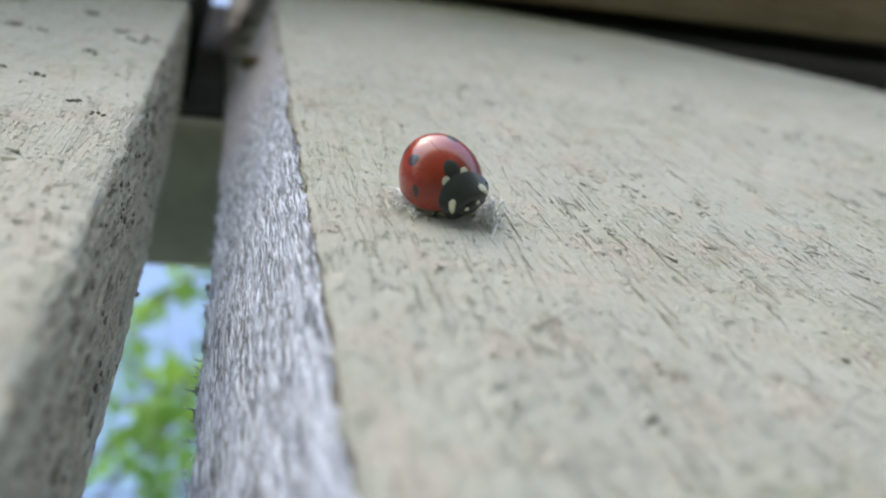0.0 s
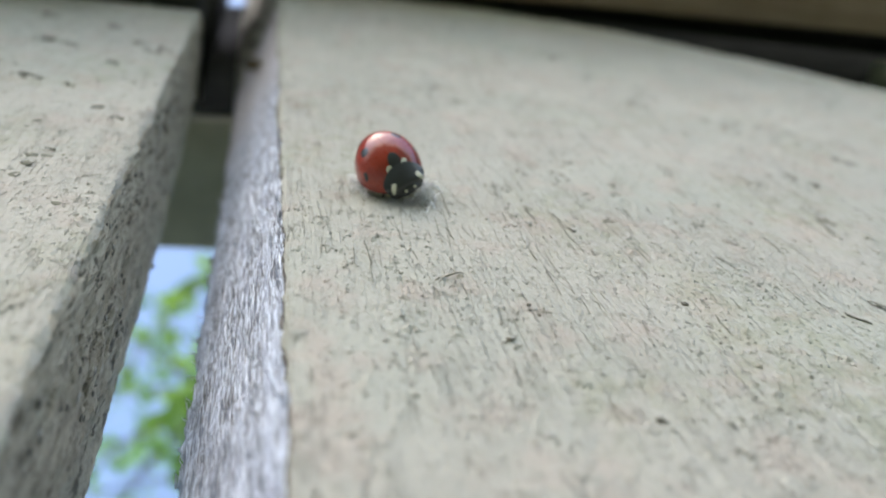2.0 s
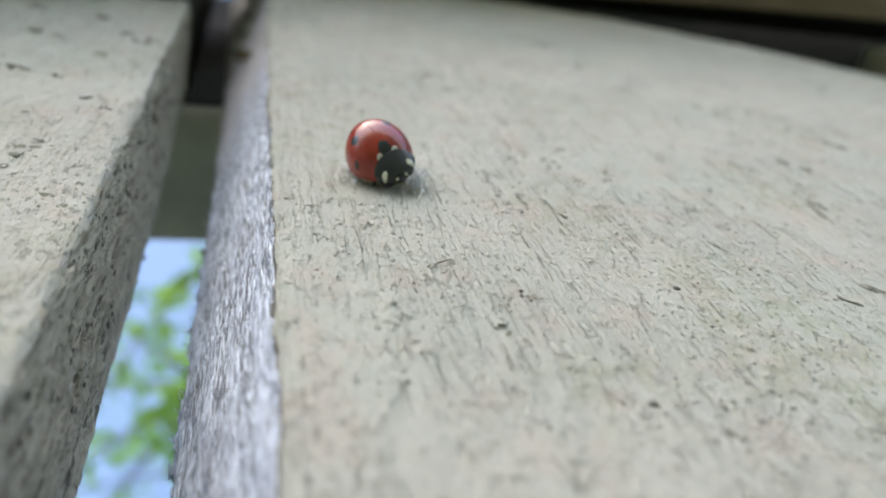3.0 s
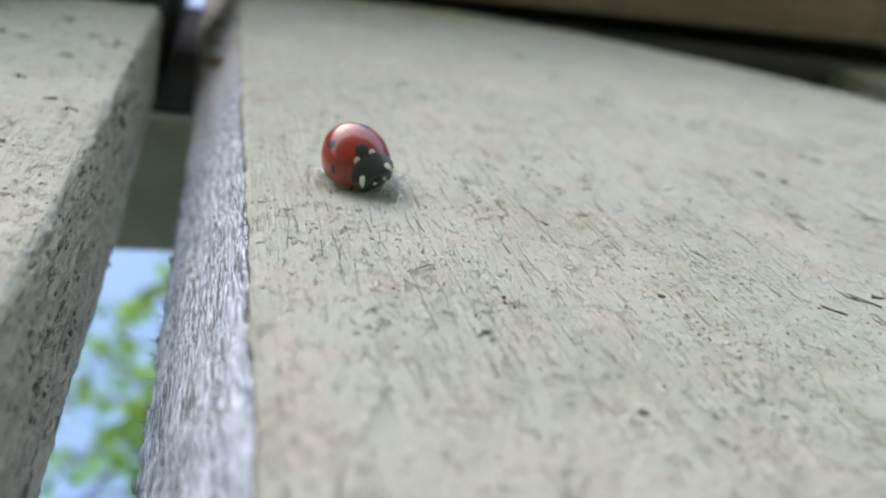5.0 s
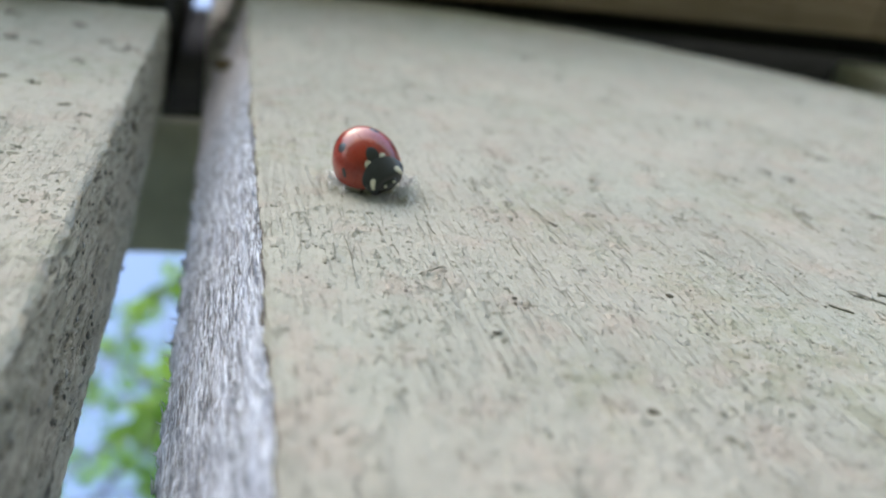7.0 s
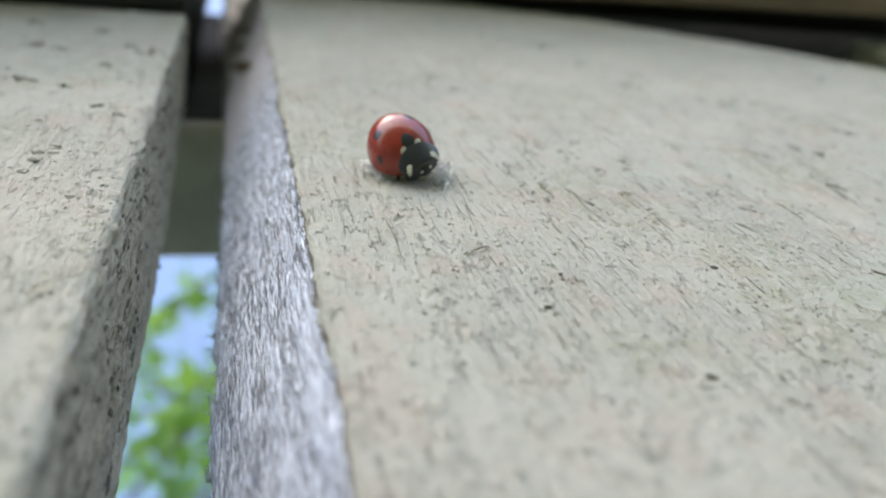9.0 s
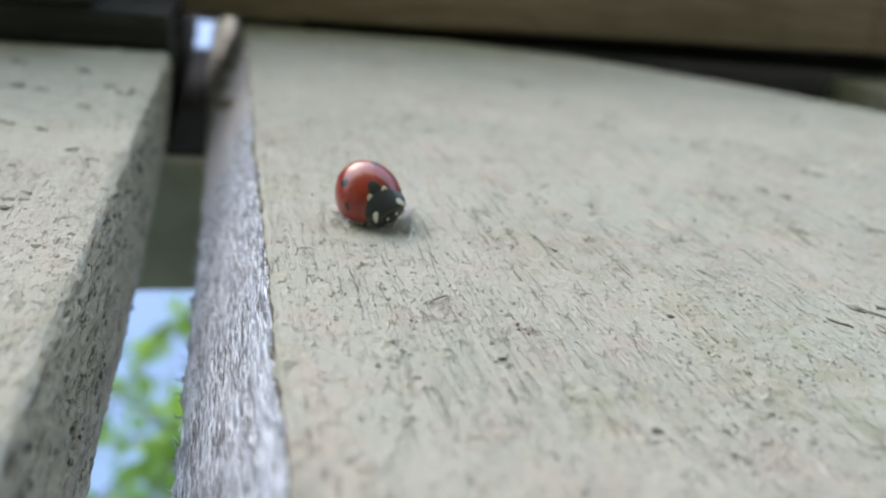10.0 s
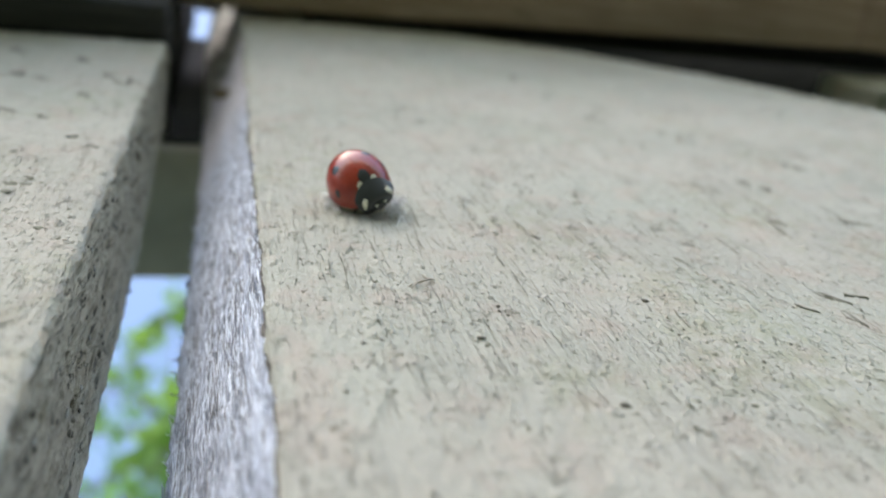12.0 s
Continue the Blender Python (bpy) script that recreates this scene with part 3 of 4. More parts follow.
def silk_cocoon():
    """A low cocoon of pale silk under the ladybird, with loose threads stuck to the board round it."""
    rng = random.Random(4)
    cocoon = tagged(new("silk_cocoon"), "pale silk cocoon with loose white threads stuck to the painted board", "cocoon")
    cocoon.location = U(1.30, 0.0, 2.2)
    body = ball_bm((0, -0.25, 0), (2.3, 1.0, 1.25), 14, 24)
    for v in body.verts:
        v.co *= 1 + 0.05 * math.sin(5.1 * v.co.x + 2.3 * v.co.z) + rng.uniform(-0.03, 0.03)
    bmesh.ops.scale(body, vec=(0.001, 0.001, 0.001), verts=body.verts)
    part("cocoon_wall", body, SILK, cocoon, "felted tan-white silk wall")
    for cx, cz, wide, deep, tall, count in ((2.35, -1.25, 0.35, 0.75, 0.9, 70), (-2.9, 0.3, 0.45, 0.35, 0.9, 40)):
        for k in range(count):
            a = Vector((rng.gauss(cx, wide), -0.04, rng.gauss(cz, tall)))
            b = a + Vector((rng.gauss(0.0, 0.3), -abs(rng.gauss(deep, 0.5 * deep)), rng.gauss(0, 0.7)))
            c = b + Vector((rng.gauss(0, 0.3), min(-b.y - 0.02, 0.5), rng.gauss(0, 0.6)))
            bm = tube_bm([p * 0.001 for p in (a, a.lerp(b, 0.5) + Vector((0, -0.1, 0)), b, b.lerp(c, 0.6), c)], [0.00004] * 5, 4)
            part("thread", bm, WEB, cocoon)
    return cocoon


silk_cocoon()

# ---- marks, flakes and splinters on the boards ----
def lump_mesh(name, seed, material, flat):
    """A small uneven crumb, one unit of the plan across, lying on the face (y is its height)."""
    bm = bmesh.new()
    bmesh.ops.create_icosphere(bm, subdivisions=1, radius=0.5)
    rng = random.Random(seed)
    for v in bm.verts:
        k = rng.uniform(0.65, 1.25)
        v.co = Vector((v.co.x * k, v.co.y * k * flat, v.co.z * k))
    for v in bm.verts:
        v.co *= S
    me = bpy.data.meshes.new(name)
    bm.to_mesh(me)
    bm.free()
    me.materials.append(material)
    me.polygons.foreach_set("use_smooth", [True] * len(me.polygons))
    return me


def flake_mesh(name, seed, material):
    """A lifted curl of paint: a thin bent shard, one unit long up the board."""
    rng = random.Random(seed)
    bm = bmesh.new()
    rows = []
    for i in range(6):
        t = i / 5
        w = 0.5 * math.sin(math.pi * (0.12 + 0.8 * t)) * rng.uniform(0.7, 1.2)
        lift = 0.10 + 0.35 * (t - 0.4) ** 2
        rows.append([bm.verts.new((sx * w + rng.uniform(-0.05, 0.05), -(lift + 0.18 * abs(sx)) + dy, t - 0.5)) for sx, dy in ((-1, 0), (0, 0), (1, 0), (1, 0.06), (0, 0.06), (-1, 0.06))])
    for r0, r1 in zip(rows, rows[1:]):
        for k in range(6):
            bm.faces.new((r0[k], r0[(k + 1) % 6], r1[(k + 1) % 6], r1[k]))
    bm.faces.new(rows[0])
    bm.faces.new(rows[-1][::-1])
    bmesh.ops.recalc_face_normals(bm, faces=bm.faces)
    for v in bm.verts:
        v.co *= S
    me = bpy.data.meshes.new(name)
    bm.to_mesh(me)
    bm.free()
    me.materials.append(material)
    return me


def crack_mesh(seed):
    """An open crack of the paint: a thin ragged dark ridge line, one unit long up the board."""
    rng = random.Random(seed)
    bm = bmesh.new()
    rows, off = [], 0.0
    for i in range(9):
        t = i / 8
        off += rng.uniform(-0.5, 0.5)
        w = (0.12 + 0.88 * math.sin(math.pi * t) ** 0.6) * rng.uniform(0.55, 1.2) * 0.5
        rows.append([bm.verts.new((off + a * w, b, t - 0.5)) for a, b in ((-1, 0.5), (-0.5, -0.5), (0.5, -0.5), (1, 0.5))])
    for r0, r1 in zip(rows, rows[1:]):
        for a, b in ((0, 1), (1, 2), (2, 3), (3, 0)):
            bm.faces.new((r0[a], r0[b], r1[b], r1[a]))
    bm.faces.new(rows[0][::-1])
    bm.faces.new(rows[-1])
    bmesh.ops.recalc_face_normals(bm, faces=bm.faces)
    for v in bm.verts:
        v.co *= S
    me = bpy.data.meshes.new("crack")
    bm.to_mesh(me)
    bm.free()
    me.materials.append(CRACK)
    return me


CRACKS = [crack_mesh(60 + k) for k in range(6)]
POCKS = [lump_mesh("pit", 40 + k, POCK, 0.45) for k in range(4)]
SPECKS = [lump_mesh("speck", k, GRIME, 0.55) for k in range(4)]
BUMPS = [lump_mesh("paint_bump", 20 + k, FLAKE, 0.5) for k in range(3)]
FLAKES = [flake_mesh("paint_flake", k, FLAKE) for k in range(4)]


def on_face(name, mesh, board, x, z, wide, tall, high, turn=0.0, out=0.0):
    ob = put_part(name, mesh, board)
    ob.location = U(x, face_y(1 if board == right_board else -1, x, z) - out, z)
    ob.rotation_euler = (0, radians(turn), 0)
    ob.scale = (wide, high, tall)
    return ob


rng = random.Random(21)
GASHES = ( (7.2, 8.5, 0.06, 0.5, -20), (7.39, 9.03, 0.05, 0.4, -15), (8.18, 6.73, 0.06, 0.5, -25), (12.36, 10.05, 0.08, 0.6, -40), (13.2, 12.0, 0.16, 0.6, -60), (12.1, 9.4, 0.08, 0.5, 40), (6.67, 7.65, 0.07, 0.5, -30), (7.88, 6.3, 0.08, 0.5, -50), (8.56, 6.95, 0.09, 0.5, -50), (9.2, 5.0, 0.07, 0.5, -30), (7.7, 3.55, 0.06, 0.5, -35), (2.74, 7.74, 0.07, 0.3, -60), (7.85, 16.3, 0.2, 0.5, -70))
# the larger marks, one by one: place, width, height up the board, lean
for x, z, w, tall, turn in ((3.724, -0.335, 0.085, 0.10, 10), (1.793, -1.083, 0.08, 0.07, 0), (1.322, 4.963, 0.05, 0.12, -12), (2.607, 7.351, 0.09, 0.20, 0),
                            (2.95, 6.75, 0.06, 0.30, -40), (6.274, 11.622, 0.16, 0.40, 35), (6.413, 9.805, 0.09, 0.25, 20), (3.148, 1.295, 0.04, 0.20, -15),
                            (2.653, -2.133, 0.10, 0.09, 0), (2.14, -0.45, 0.05, 0.06, 25), (2.19, -0.6, 0.06, 0.05, 0), (2.12, -0.55, 0.03, 0.06, 0), (6.941, 2.071, 0.05, 0.40, -25)):
    on_face("speck", rng.choice(SPECKS), right_board, x, z, w, tall, 0.06, turn)
for x, z, w, tall, turn in GASHES:
    for _ in range(6):
        d = rng.uniform(-0.5, 0.5) * tall
        on_face("gash", rng.choice(SPECKS), right_board, x + d * math.sin(radians(turn)) + rng.gauss(0, 0.6 * w), z + d * math.cos(radians(turn)), w * rng.uniform(0.3, 0.8), tall * rng.uniform(0.1, 0.35), 0.06, turn + rng.uniform(-25, 25))
# open cracks along the grain: place, length, lean
for x, z, tall, turn in ((1.61, 1.12, 0.82, 4), (0.49, 1.31, 0.73, 4), (0.80, 0.50, 0.56, -2), (0.86, 1.40, 0.36, 3), (0.66, 0.36, 0.39, 3), (0.37, 0.66, 0.52, 3), (0.17, 0.31, 0.27, -1), (1.50, 0.93, 0.45, 2),
                         (1.67, 0.88, 0.54, 4), (1.82, 1.92, 0.73, 2), (0.91, 0.37, 0.37, 4), (2.65, 0.41, 0.67, 0), (3.11, 1.50, 0.52, -10), (3.76, 0.94, 0.82, 0), (3.73, -0.86, 0.43, -13), (4.71, 0.58, 0.44, -19),
                         (0.58, 0.45, 0.26, 5), (1.23, 1.20, 0.45, 6), (1.25, 0.73, 0.37, 3), (2.23, 1.18, 0.61, 2), (2.20, 1.91, 0.70, 0), (2.50, 0.76, 0.58, 0)):
    on_face("crack", rng.choice(CRACKS), right_board, x, z, rng.uniform(0.008, 0.013), tall, 0.011, turn)
for k in range(190):
    if k % 3:
        x, z = rng.triangular(0.05, 9.0, 1.2), rng.triangular(-2.0, 8.0, 1.6)
    else:
        x, z = rng.uniform(2.0, 9.0), rng.triangular(-1.5, 7.0, 2.0)
    on_face("crack", rng.choice(CRACKS), right_board, x, z, rng.uniform(0.005, 0.011), rng.uniform(0.12, 0.6), 0.009, rng.gauss(1, 4))
# crumbled hollows of the upper board, dark and a little green
for x, z in ((6.33, 11.82), (6.53, 10.17), (6.78, 7.89), (6.84, 5.97), (8.12, 6.84), (7.71, 7.19), (3.92, 3.66), (3.60, 3.14), (4.26, 2.73), (3.76, 2.48), (6.72, 3.39), (6.92, 2.11), (7.01, 2.56), (9.37, 4.81), (4.98, 1.83), (2.59, 2.51), (2.82, 1.93), (8.01, 2.16), (9.39, 3.20), (12.99, 8.40), (5.14, 1.10), (5.47, 3.68), (7.62, 3.88), (3.07, 3.21)):
    far = 0.6 + 0.11 * z
    for _ in range(5):
        on_face("pit", rng.choice(POCKS), right_board, x + rng.gauss(0, 0.07) * far, z + rng.gauss(0, 0.14) * far, rng.uniform(0.03, 0.07) * far, rng.uniform(0.06, 0.16) * far, 0.04 * far, rng.uniform(-40, 40))
    on_face("paint_flake", rng.choice(FLAKES), right_board, x + rng.gauss(0, 0.05), z + 0.1, 0.07 * far, 0.2 * far, 0.05, rng.uniform(-50, 50))
# torn furrows, inner shadow drawn as dark strips, a lifted lip beside them
for x, z, tall, turn in ((5.97, -0.28, 0.33, -33), (6.33, -0.24, 0.25, -75), (5.49, -0.52, 0.22, -39), (5.89, -0.74, 0.33, 1), (6.77, 1.83, 0.59, 12), (8.23, 2.13, 0.51, -56)):
    for off, width in ((0.0, 0.034), (0.03, 0.022)):
        on_face("gash", rng.choice(CRACKS), right_board, x + off, z - off, width, tall * rng.uniform(0.7, 1.1), 0.03, turn + rng.uniform(-6, 6))
    on_face("paint_flake", rng.choice(FLAKES), right_board, x - 0.05, z + 0.04, 0.05, tall * 0.6, 0.06, turn)
# pits with crumbled rims
for x, z in ((3.15, 1.27), (3.77, 1.11), (4.91, 1.70), (5.65, 1.15), (5.54, 0.25), (4.78, 0.10), (3.73, 0.25), (4.20, -1.32), (4.32, -1.52), (2.59, 1.69), (2.56, 1.95), (2.74, 1.42), (0.62, 0.86), (0.44, 0.60), (0.33, 1.31), (0.20, 1.49),
             (1.13, 1.41), (1.41, 0.65), (4.82, 1.64), (4.16, 2.58), (4.02, 3.79), (5.55, 2.39), (2.68, -2.12), (1.77, -2.34), (3.22, -2.11), (3.74, -2.20), (3.10, -2.50), (3.79, -2.43), (1.81, -1.09), (2.24, -0.57), (0.91, -1.74)):
    for _ in range(3):
        on_face("pit", rng.choice(POCKS), right_board, x + rng.gauss(0, 0.035), z + rng.gauss(0, 0.06), rng.uniform(0.02, 0.05), rng.uniform(0.03, 0.08), 0.035, rng.uniform(-40, 40))
    on_face("paint_bump", rng.choice(BUMPS), right_board, x + rng.gauss(0, 0.03), z + 0.06, rng.uniform(0.05, 0.09), rng.uniform(0.05, 0.1), 0.05, rng.uniform(-40, 40))
for k in range(120):
    x, z = rng.triangular(0.1, 9.5, 5.0), rng.triangular(-2.5, 11, 1.5)
    size = rng.choice((0.016, 0.02, 0.025, 0.035))
    on_face("speck", rng.choice(SPECKS), right_board, x, z, size, size * rng.uniform(0.8, 2.6), size * 0.8, rng.uniform(-20, 20))
for k in range(80):
    x, z = rng.uniform(0.1, 7.5), rng.triangular(-3.0, 6, 0.2)
    size = rng.uniform(0.022, 0.055)
    on_face("paint_bump", rng.choice(BUMPS), right_board, x, z, size, size * rng.uniform(0.8, 1.8), size * 0.55, rng.uniform(-20, 20))
for k in range(60):
    x, z = rng.uniform(0.05, 7.0), rng.triangular(-2.5, 8, 0.5)
    on_face("paint_flake", rng.choice(FLAKES), right_board, x, z, rng.uniform(0.025, 0.05), rng.uniform(0.05, 0.13), 0.025, rng.uniform(-35, 35))
for x, z, w, tall, turn in ((-3.86, 8.43, 0.42, 0.20, 10), (-1.98, 8.53, 0.22, 0.26, 30), (-2.35, 8.9, 0.26, 0.14, -20), (-3.51, 5.95, 0.30, 0.16, 15), (-2.36, 4.69, 0.12, 0.14, 0), (-2.91, 5.65, 0.16, 0.12, 20),
                            (-3.4, 8.25, 0.3, 0.12, 20), (-2.15, 8.35, 0.3, 0.14, 40), (-2.05, 4.24, 0.12, 0.1, 10), (-3.1, 10.2, 0.3, 0.3, 15), (-2.6, 7.2, 0.16, 0.16, 30), (-4.3, 10.6, 0.3, 0.3, 5)):
    for _ in range(7):
        d = rng.uniform(-0.6, 0.6) * w
        on_face("gash", rng.choice(SPECKS), left_board, x + d, z - d * math.tan(radians(turn)) + rng.gauss(0, 0.35 * tall), w * rng.uniform(0.15, 0.5), tall * rng.uniform(0.15, 0.5), 0.09, turn + rng.uniform(-15, 15))
CLUSTERS = [(rng.uniform(-5.2, -1.9), rng.triangular(-2.0, 11, 3)) for _ in range(26)]
for k in range(150):
    x, z = rng.choice(CLUSTERS)
    x, z = min(-1.75, x + rng.gauss(0, 0.22)), z + rng.gauss(0, 0.35)
    size = rng.choice((0.03, 0.04, 0.05, 0.08))
    on_face("pit", rng.choice(POCKS), left_board, x, z, size * rng.uniform(1.0, 2.0), size * rng.uniform(0.8, 2.2), size * 0.5, rng.uniform(-60, 60))
    if k % 5 == 0:
        on_face("paint_flake", rng.choice(FLAKES), left_board, x, z + size, size * 1.2, size * 2.0, size * 0.5, rng.uniform(40, 130))
curl = bmesh.new()
for pts, radii in ((((1.33, 0.01, -0.05), (1.40, -0.02, -0.01), (1.50, -0.035, 0.03), (1.60, -0.03, 0.10), (1.67, 0.0, 0.15)), (0.004, 0.009, 0.012, 0.009, 0.003)),
                   (((1.47, -0.02, 0.03), (1.44, -0.04, -0.03), (1.38, -0.01, -0.09)), (0.007, 0.008, 0.003)), (((1.58, -0.03, 0.09), (1.55, -0.04, 0.18), (1.57, 0.0, 0.26)), (0.006, 0.007, 0.003))):
    bit = tube_bm([U(*p) for p in pts], [r * S for r in radii], 7)
    me = bpy.data.meshes.new("t")
    bit.to_mesh(me)
    bit.free()
    curl.from_mesh(me)
    bpy.data.meshes.remove(me)
part("paint_curl", curl, CURL, right_board, "lifted brownish curl of paint")
# broken paint and a rusty knot at the upper end of the bare edge
for y, z, w, tall, turn, mesh in ((0.20, 17.6, 0.05, 2.2, 0, SPECKS[0]), (0.34, 15.8, 0.08, 1.6, 12, SPECKS[1]), (0.62, 15.2, 0.16, 1.5, 30, SPECKS[2]), (1.0, 14.9, 0.14, 1.5, 35, SPECKS[3]), (1.4, 14.6, 0.14, 1.2, 40, SPECKS[1]),
                                  (1.1, 18.8, 0.16, 1.6, 40, SPECKS[0]), (1.45, 18.9, 0.2, 1.2, 60, SPECKS[1]), (0.75, 20.4, 0.10, 1.4, 30, SPECKS[3]), (0.9, 16.9, 0.10, 1.3, 70, SPECKS[2]), (0.06, 12.9, 0.12, 0.6, 10, SPECKS[2])):
    ob = put_part("crack", mesh, right_board)
    ob.location = U(-0.4 * y - 0.01, y, z)
    ob.rotation_euler = (radians(-turn), 0, radians(68))
    ob.scale = (w * 0.6, 0.08, tall)
for y, z, wide, tall, turn in ((0.9, 11.9, 0.34, 1.5, 22), (1.1, 12.6, 0.2, 1.2, 30)):
    ob = put_part("knot", lump_mesh("knot", 77 + int(z * 10), KNOT, 0.3), right_board, "rusty brown knot")
    ob.location = U(-0.4 * y - 0.01, y, z)
    ob.rotation_euler = (radians(-turn), 0, radians(68))
    ob.scale = (wide, 0.16, tall)
ob = put_part("crack", SPECKS[1], fence, "dark split in the top board")
ob.location = U(9.0, -0.75, SOFFIT - 0.005)
ob.rotation_euler = (radians(90), 0, radians(26))
ob.scale = (1.6, 0.04, 0.05)
# crumbs of dirt in the grimy edge of the other board
for k in range(150):
    y, z = rng.triangular(0.05, 1.7, 0.45), rng.triangular(-3, 11, 2)
    size = rng.uniform(0.02, 0.08)
    ob = put_part("crumb", rng.choice(SPECKS if k % 4 else BUMPS), left_board)
    ob.location = U(GAP_LEFT + rng.uniform(-0.01, 0.02), y, z)
    ob.rotation_euler = (0, 0, radians(90))
    ob.scale = (size, size * 0.7, size * rng.uniform(1, 2.5))


def splinter_mesh(seed):
    rng = random.Random(seed)
    bm = tube_bm([(0, 0, 0), (-0.35, rng.uniform(-0.1, 0.1), 0.3), (-0.75, rng.uniform(-0.2, 0.2), 0.75), (-1.0, rng.uniform(-0.2, 0.2), 1.0)], [0.16, 0.13, 0.08, 0.02], 5)
    for v in bm.verts:
        v.co *= S
    me = bpy.data.meshes.new("splinter")
    bm.to_mesh(me)
    bm.free()
    me.materials.append(WOOD)
    return me


SPLINTERS = [splinter_mesh(k) for k in range(3)]
for k in range(80):
    z = rng.triangular(-3, 11, 2)
    f = rng.choice((0.02, 0.96, 0.98, 1.0))
    ob = put_part("splinter", rng.choice(SPLINTERS), right_board)
    ob.location = U(-0.88 * f + 0.01, BACK * f, z)
    ob.rotation_euler = (rng.uniform(-0.5, 0.5), rng.uniform(-0.5, 0.6), rng.uniform(-0.5, 0.5))
    size = rng.uniform(0.03, 0.075)
    ob.scale = (size, size, size * rng.uniform(1, 2.2))


# dark crumbs and torn fibres along both rear corners of the gap
for k in range(60):
    wood = k % 2
    ob = put_part("torn_fibre", rng.choice(POCKS), right_board if wood else left_board)
    ob.location = U(-0.80 if wood else GAP_LEFT - 0.03, BACK - rng.uniform(0.02, 0.1), rng.triangular(-1.5, 9, 2.5))
    ob.rotation_euler = (rng.uniform(-0.4, 0.4), rng.uniform(-0.6, 0.6), rng.uniform(0, 3))
    size = rng.uniform(0.02, 0.05)
    ob.scale = (size, size, size * rng.uniform(1.5, 4.0))
for x, z, size in ((GAP_LEFT - 0.02, 4.4, 0.10), (-0.84, 4.65, 0.14), (-0.84, 2.4, 0.12)):
    ob = put_part("torn_fibre", SPECKS[1], left_board if x < -1.2 else right_board, "dark torn crumb")
    ob.location = U(x, BACK - 0.02, z)
    ob.scale = (size, size, size * 1.6)


# ---- tree behind the fence ----
def leaf_shape(length, width, fold=0.18, bend=0.15, n=5):
    """Pointed oval leaf, folded along its midrib, lying along +x."""
    vs, fs = [], []
    for i in range(n + 1):
        t = i / n
        w = width * 0.5 * (math.sin(math.pi * min(1, t * 0.92 + 0.04)) ** 0.85) * (1 - 0.25 * t) if 0 < i < n else 0.001 * width
        x, z = length * t, -bend * length * t * t
        vs += [(x, -w, z + fold * w), (x, 0, z), (x, w, z + fold * w)]
    for i in range(n):
        b = i * 3
        fs += [(b, b + 3, b + 4, b + 1), (b + 1, b + 4, b + 5, b + 2)]
    return vs, fs


def leaf_cloud(name, centres, rng, low, high, material, parent, label=""):
    verts, faces = [], []
    for c in centres:
        ln = rng.uniform(low, high)
        vs, fs = leaf_shape(ln, ln * rng.uniform(0.4, 0.55), n=3)
        m = Matrix.Translation(c) @ Euler((rng.uniform(-0.9, 0.9), rng.uniform(-0.5, 0.9), rng.uniform(0, 6.28))).to_matrix().to_4x4()
        b = len(verts)
        verts += [tuple(m @ Vector(p)) for p in vs]
        faces += [tuple(b + i for i in f) for f in fs]
    ob = put_part(name, mesh_from(name, verts, faces, [material]), parent, label)
    return tagged(ob, kind="stuff")


def limb_points(a, b, sag, rng, n=7, jitter=0.03):
    a, b = Vector(a), Vector(b)
    out = []
    for i in range(n + 1):
        t = i / n
        p = a.lerp(b, t) + Vector((0, 0, sag * math.sin(math.pi * t)))
        if 0 < i < n:
            p += Vector((rng.uniform(-1, 1), rng.uniform(-1, 1), rng.uniform(-1, 1))) * jitter * (b - a).length
        out.append(p)
    return out


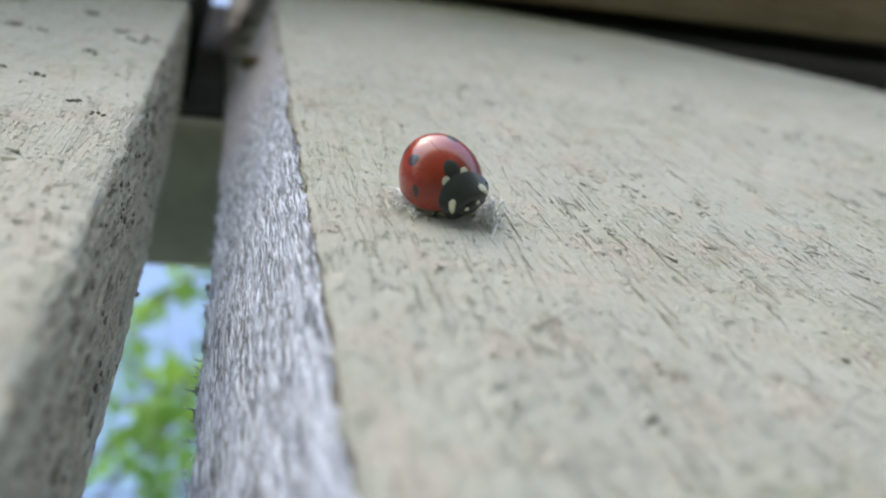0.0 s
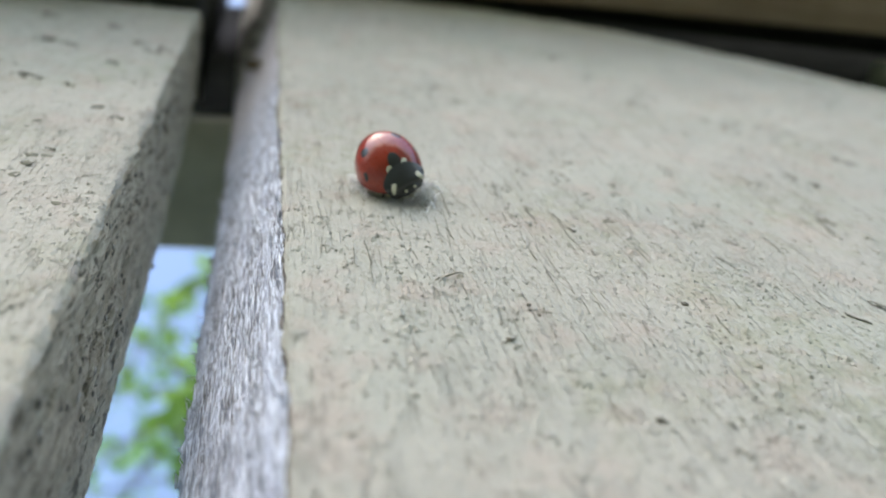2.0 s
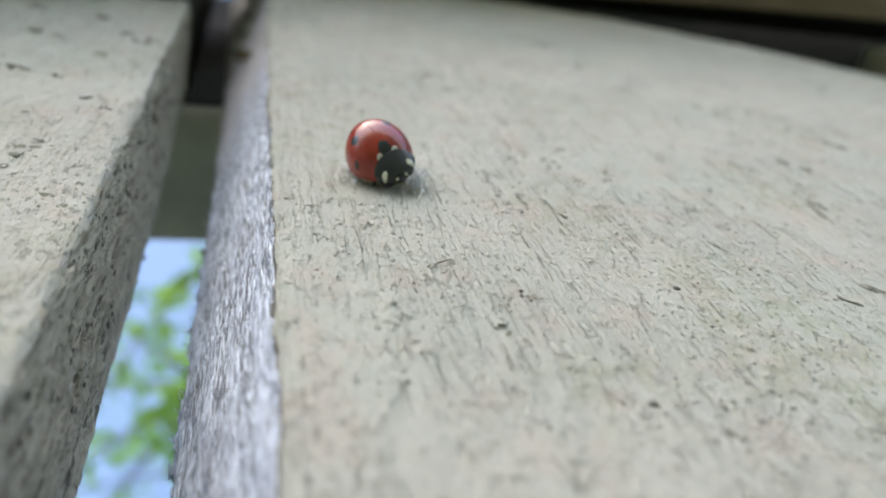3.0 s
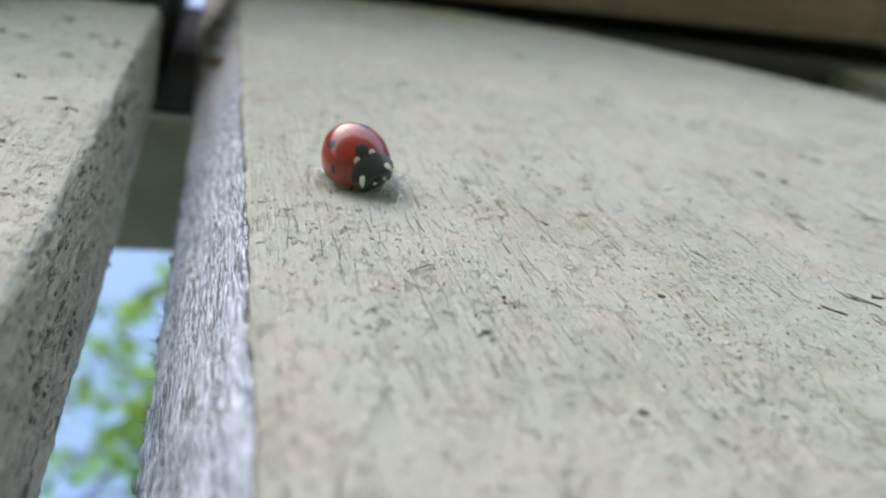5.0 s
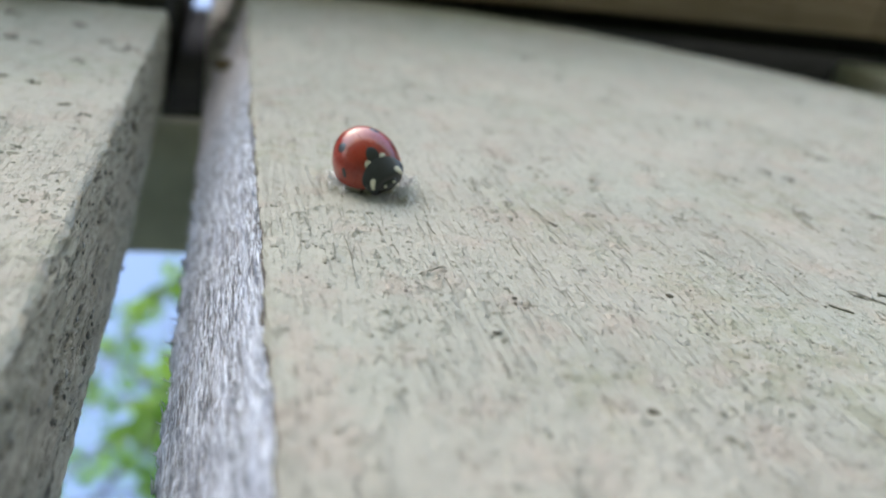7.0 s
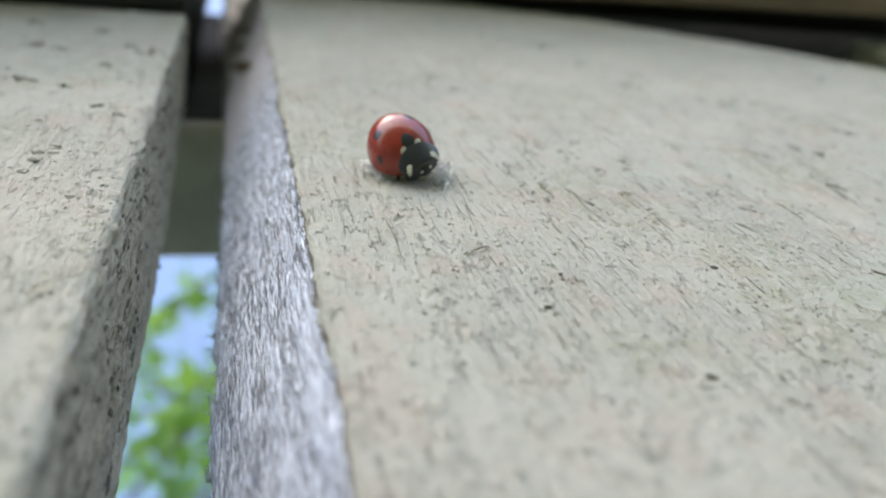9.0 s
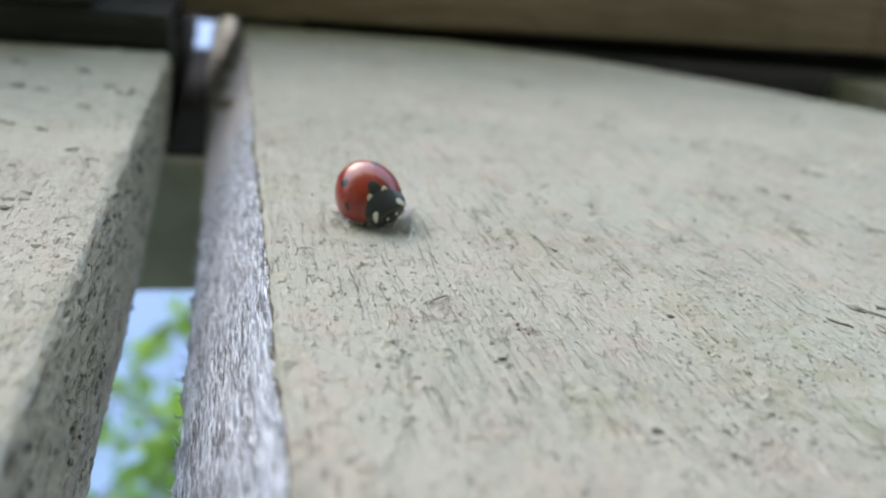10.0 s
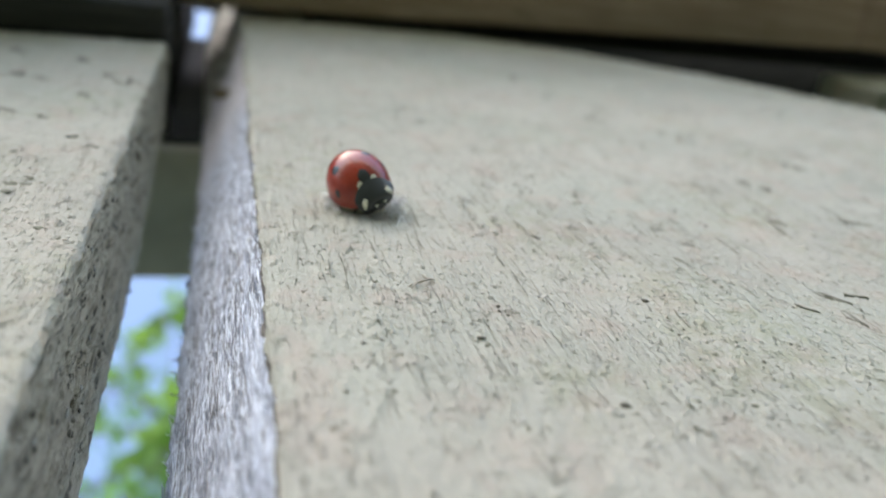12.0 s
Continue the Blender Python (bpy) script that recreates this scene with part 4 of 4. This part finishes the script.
def tree():
    rng = random.Random(8)
    t = tagged(new("leafy_tree"), "leafy green tree overhanging the fence against the sky", "tree")
    root = Vector((1.9, 3.2, 0))
    trunk = [root, root + Vector((-0.03, 0.02, 0.8)), root + Vector((-0.1, -0.05, 1.8)), root + Vector((-0.25, -0.1, 3.0)), root + Vector((-0.3, -0.1, 4.6)), root + Vector((-0.4, 0.1, 6.5))]
    part("trunk", tube_bm(trunk, [0.16, 0.13, 0.11, 0.09, 0.06, 0.02], 14), BARK, t)
    tips = []
    for a, b, sag, spread, count in (((1.72, 3.1, 2.4), (0.2, 0.98, 3.1), 0.35, 0.0, 0), ((1.7, 3.1, 2.9), (-0.1, 1.3, 3.3), 0.25, 0.22, 9), ((1.65, 3.1, 3.4), (-0.15, 2.0, 4.3), 0.3, 0.32, 9), ((1.65, 3.1, 3.8), (-0.3, 2.6, 5.0), 0.3, 0.35, 8),
                                     ((1.6, 3.1, 4.4), (0.0, 3.3, 6.2), 0.3, 0.5, 8), ((1.6, 3.1, 4.4), (2.9, 2.4, 5.6), 0.2, 0.5, 9), ((1.65, 3.1, 3.0), (3.3, 4.6, 4.4), 0.3, 0.5, 9),
                                     ((1.6, 3.1, 4.8), (0.9, 4.8, 6.6), 0.2, 0.5, 9), ((1.7, 3.1, 2.6), (0.5, 5.0, 4.4), 0.3, 0.5, 9)):
        pts = limb_points(a, b, sag, rng)
        part("limb", tube_bm(pts, [0.045 - 0.039 * i / 7 for i in range(8)], 8), BARK, t)
        for p in pts[2:]:
            for _ in range(count):
                tips.append((p, p + Vector((rng.gauss(-0.08, spread), rng.gauss(0, spread), rng.gauss(0, spread * 0.9)))))
    centres = []
    twigs = bmesh.new()
    for p, q in tips:
        tw = tube_bm([p, p.lerp(q, 0.5) + Vector((0, 0, 0.03)), q], [0.005, 0.004, 0.002], 5)
        me = bpy.data.meshes.new("t")
        tw.to_mesh(me)
        tw.free()
        twigs.from_mesh(me)
        bpy.data.meshes.remove(me)
        for _ in range(14):
            centres.append(p.lerp(q, rng.uniform(0.2, 1.15)) + Vector((rng.gauss(0, 0.07), rng.gauss(0, 0.07), rng.gauss(0, 0.07))))
    tagged(part("twig_mass", twigs, BARK, t), kind="stuff")
    leaf_cloud("crown", centres, rng, 0.035, 0.08, FAR_LEAF, t)
    # the spray of large leaves that hangs nearest to the fence
    stem = [Vector(p) for p in ((0.2, 0.98, 3.1), (0.08, 0.87, 2.92), (0.0, 0.80, 2.76), (-0.06, 0.745, 2.63), (-0.09, 0.725, 2.54), (-0.11, 0.72, 2.46))]
    shapes = []
    for k, (ln, wd, bend) in enumerate(((0.075, 0.034, 0.12), (0.062, 0.026, 0.25), (0.05, 0.024, 0.05))):
        vs, fs = leaf_shape(ln, wd, 0.22, bend, 6)
        shapes.append(mesh_from("leaf", vs, fs, [LEAF]))
    upper = [Vector(p) for p in ((0.12, 1.05, 3.5), (0.02, 0.90, 3.3), (-0.06, 0.80, 3.14), (-0.10, 0.77, 3.02), (-0.13, 0.76, 2.9), (-0.155, 0.75, 2.78))]
    side = [Vector(p) for p in ((-0.06, 0.80, 3.14), (-0.13, 0.86, 3.10), (-0.19, 0.90, 3.03), (-0.23, 0.92, 2.93), (-0.26, 0.93, 2.82), (-0.28, 0.93, 2.72))]
    for line, count in ((stem, 24), (upper, 17), (side, 12)):
        spray = part("spray", tube_bm(line, [0.004, 0.0035, 0.003, 0.0026, 0.002, 0.001], 6), BARK, t)
        for k in range(count):
            f = 0.8 + 4.2 * k / (count - 1)
            i = min(4, int(f))
            p = line[i].lerp(line[i + 1], f - i)
            ob = put_part("leaf", shapes[k % 3], spray)
            ob.location = p
            ob.rotation_euler = (rng.uniform(-0.8, 0.8), rng.uniform(-0.2, 0.8), 2.4 * k + rng.uniform(-0.4, 0.4))
    return t


tree()


def motions():
    pass


motions()
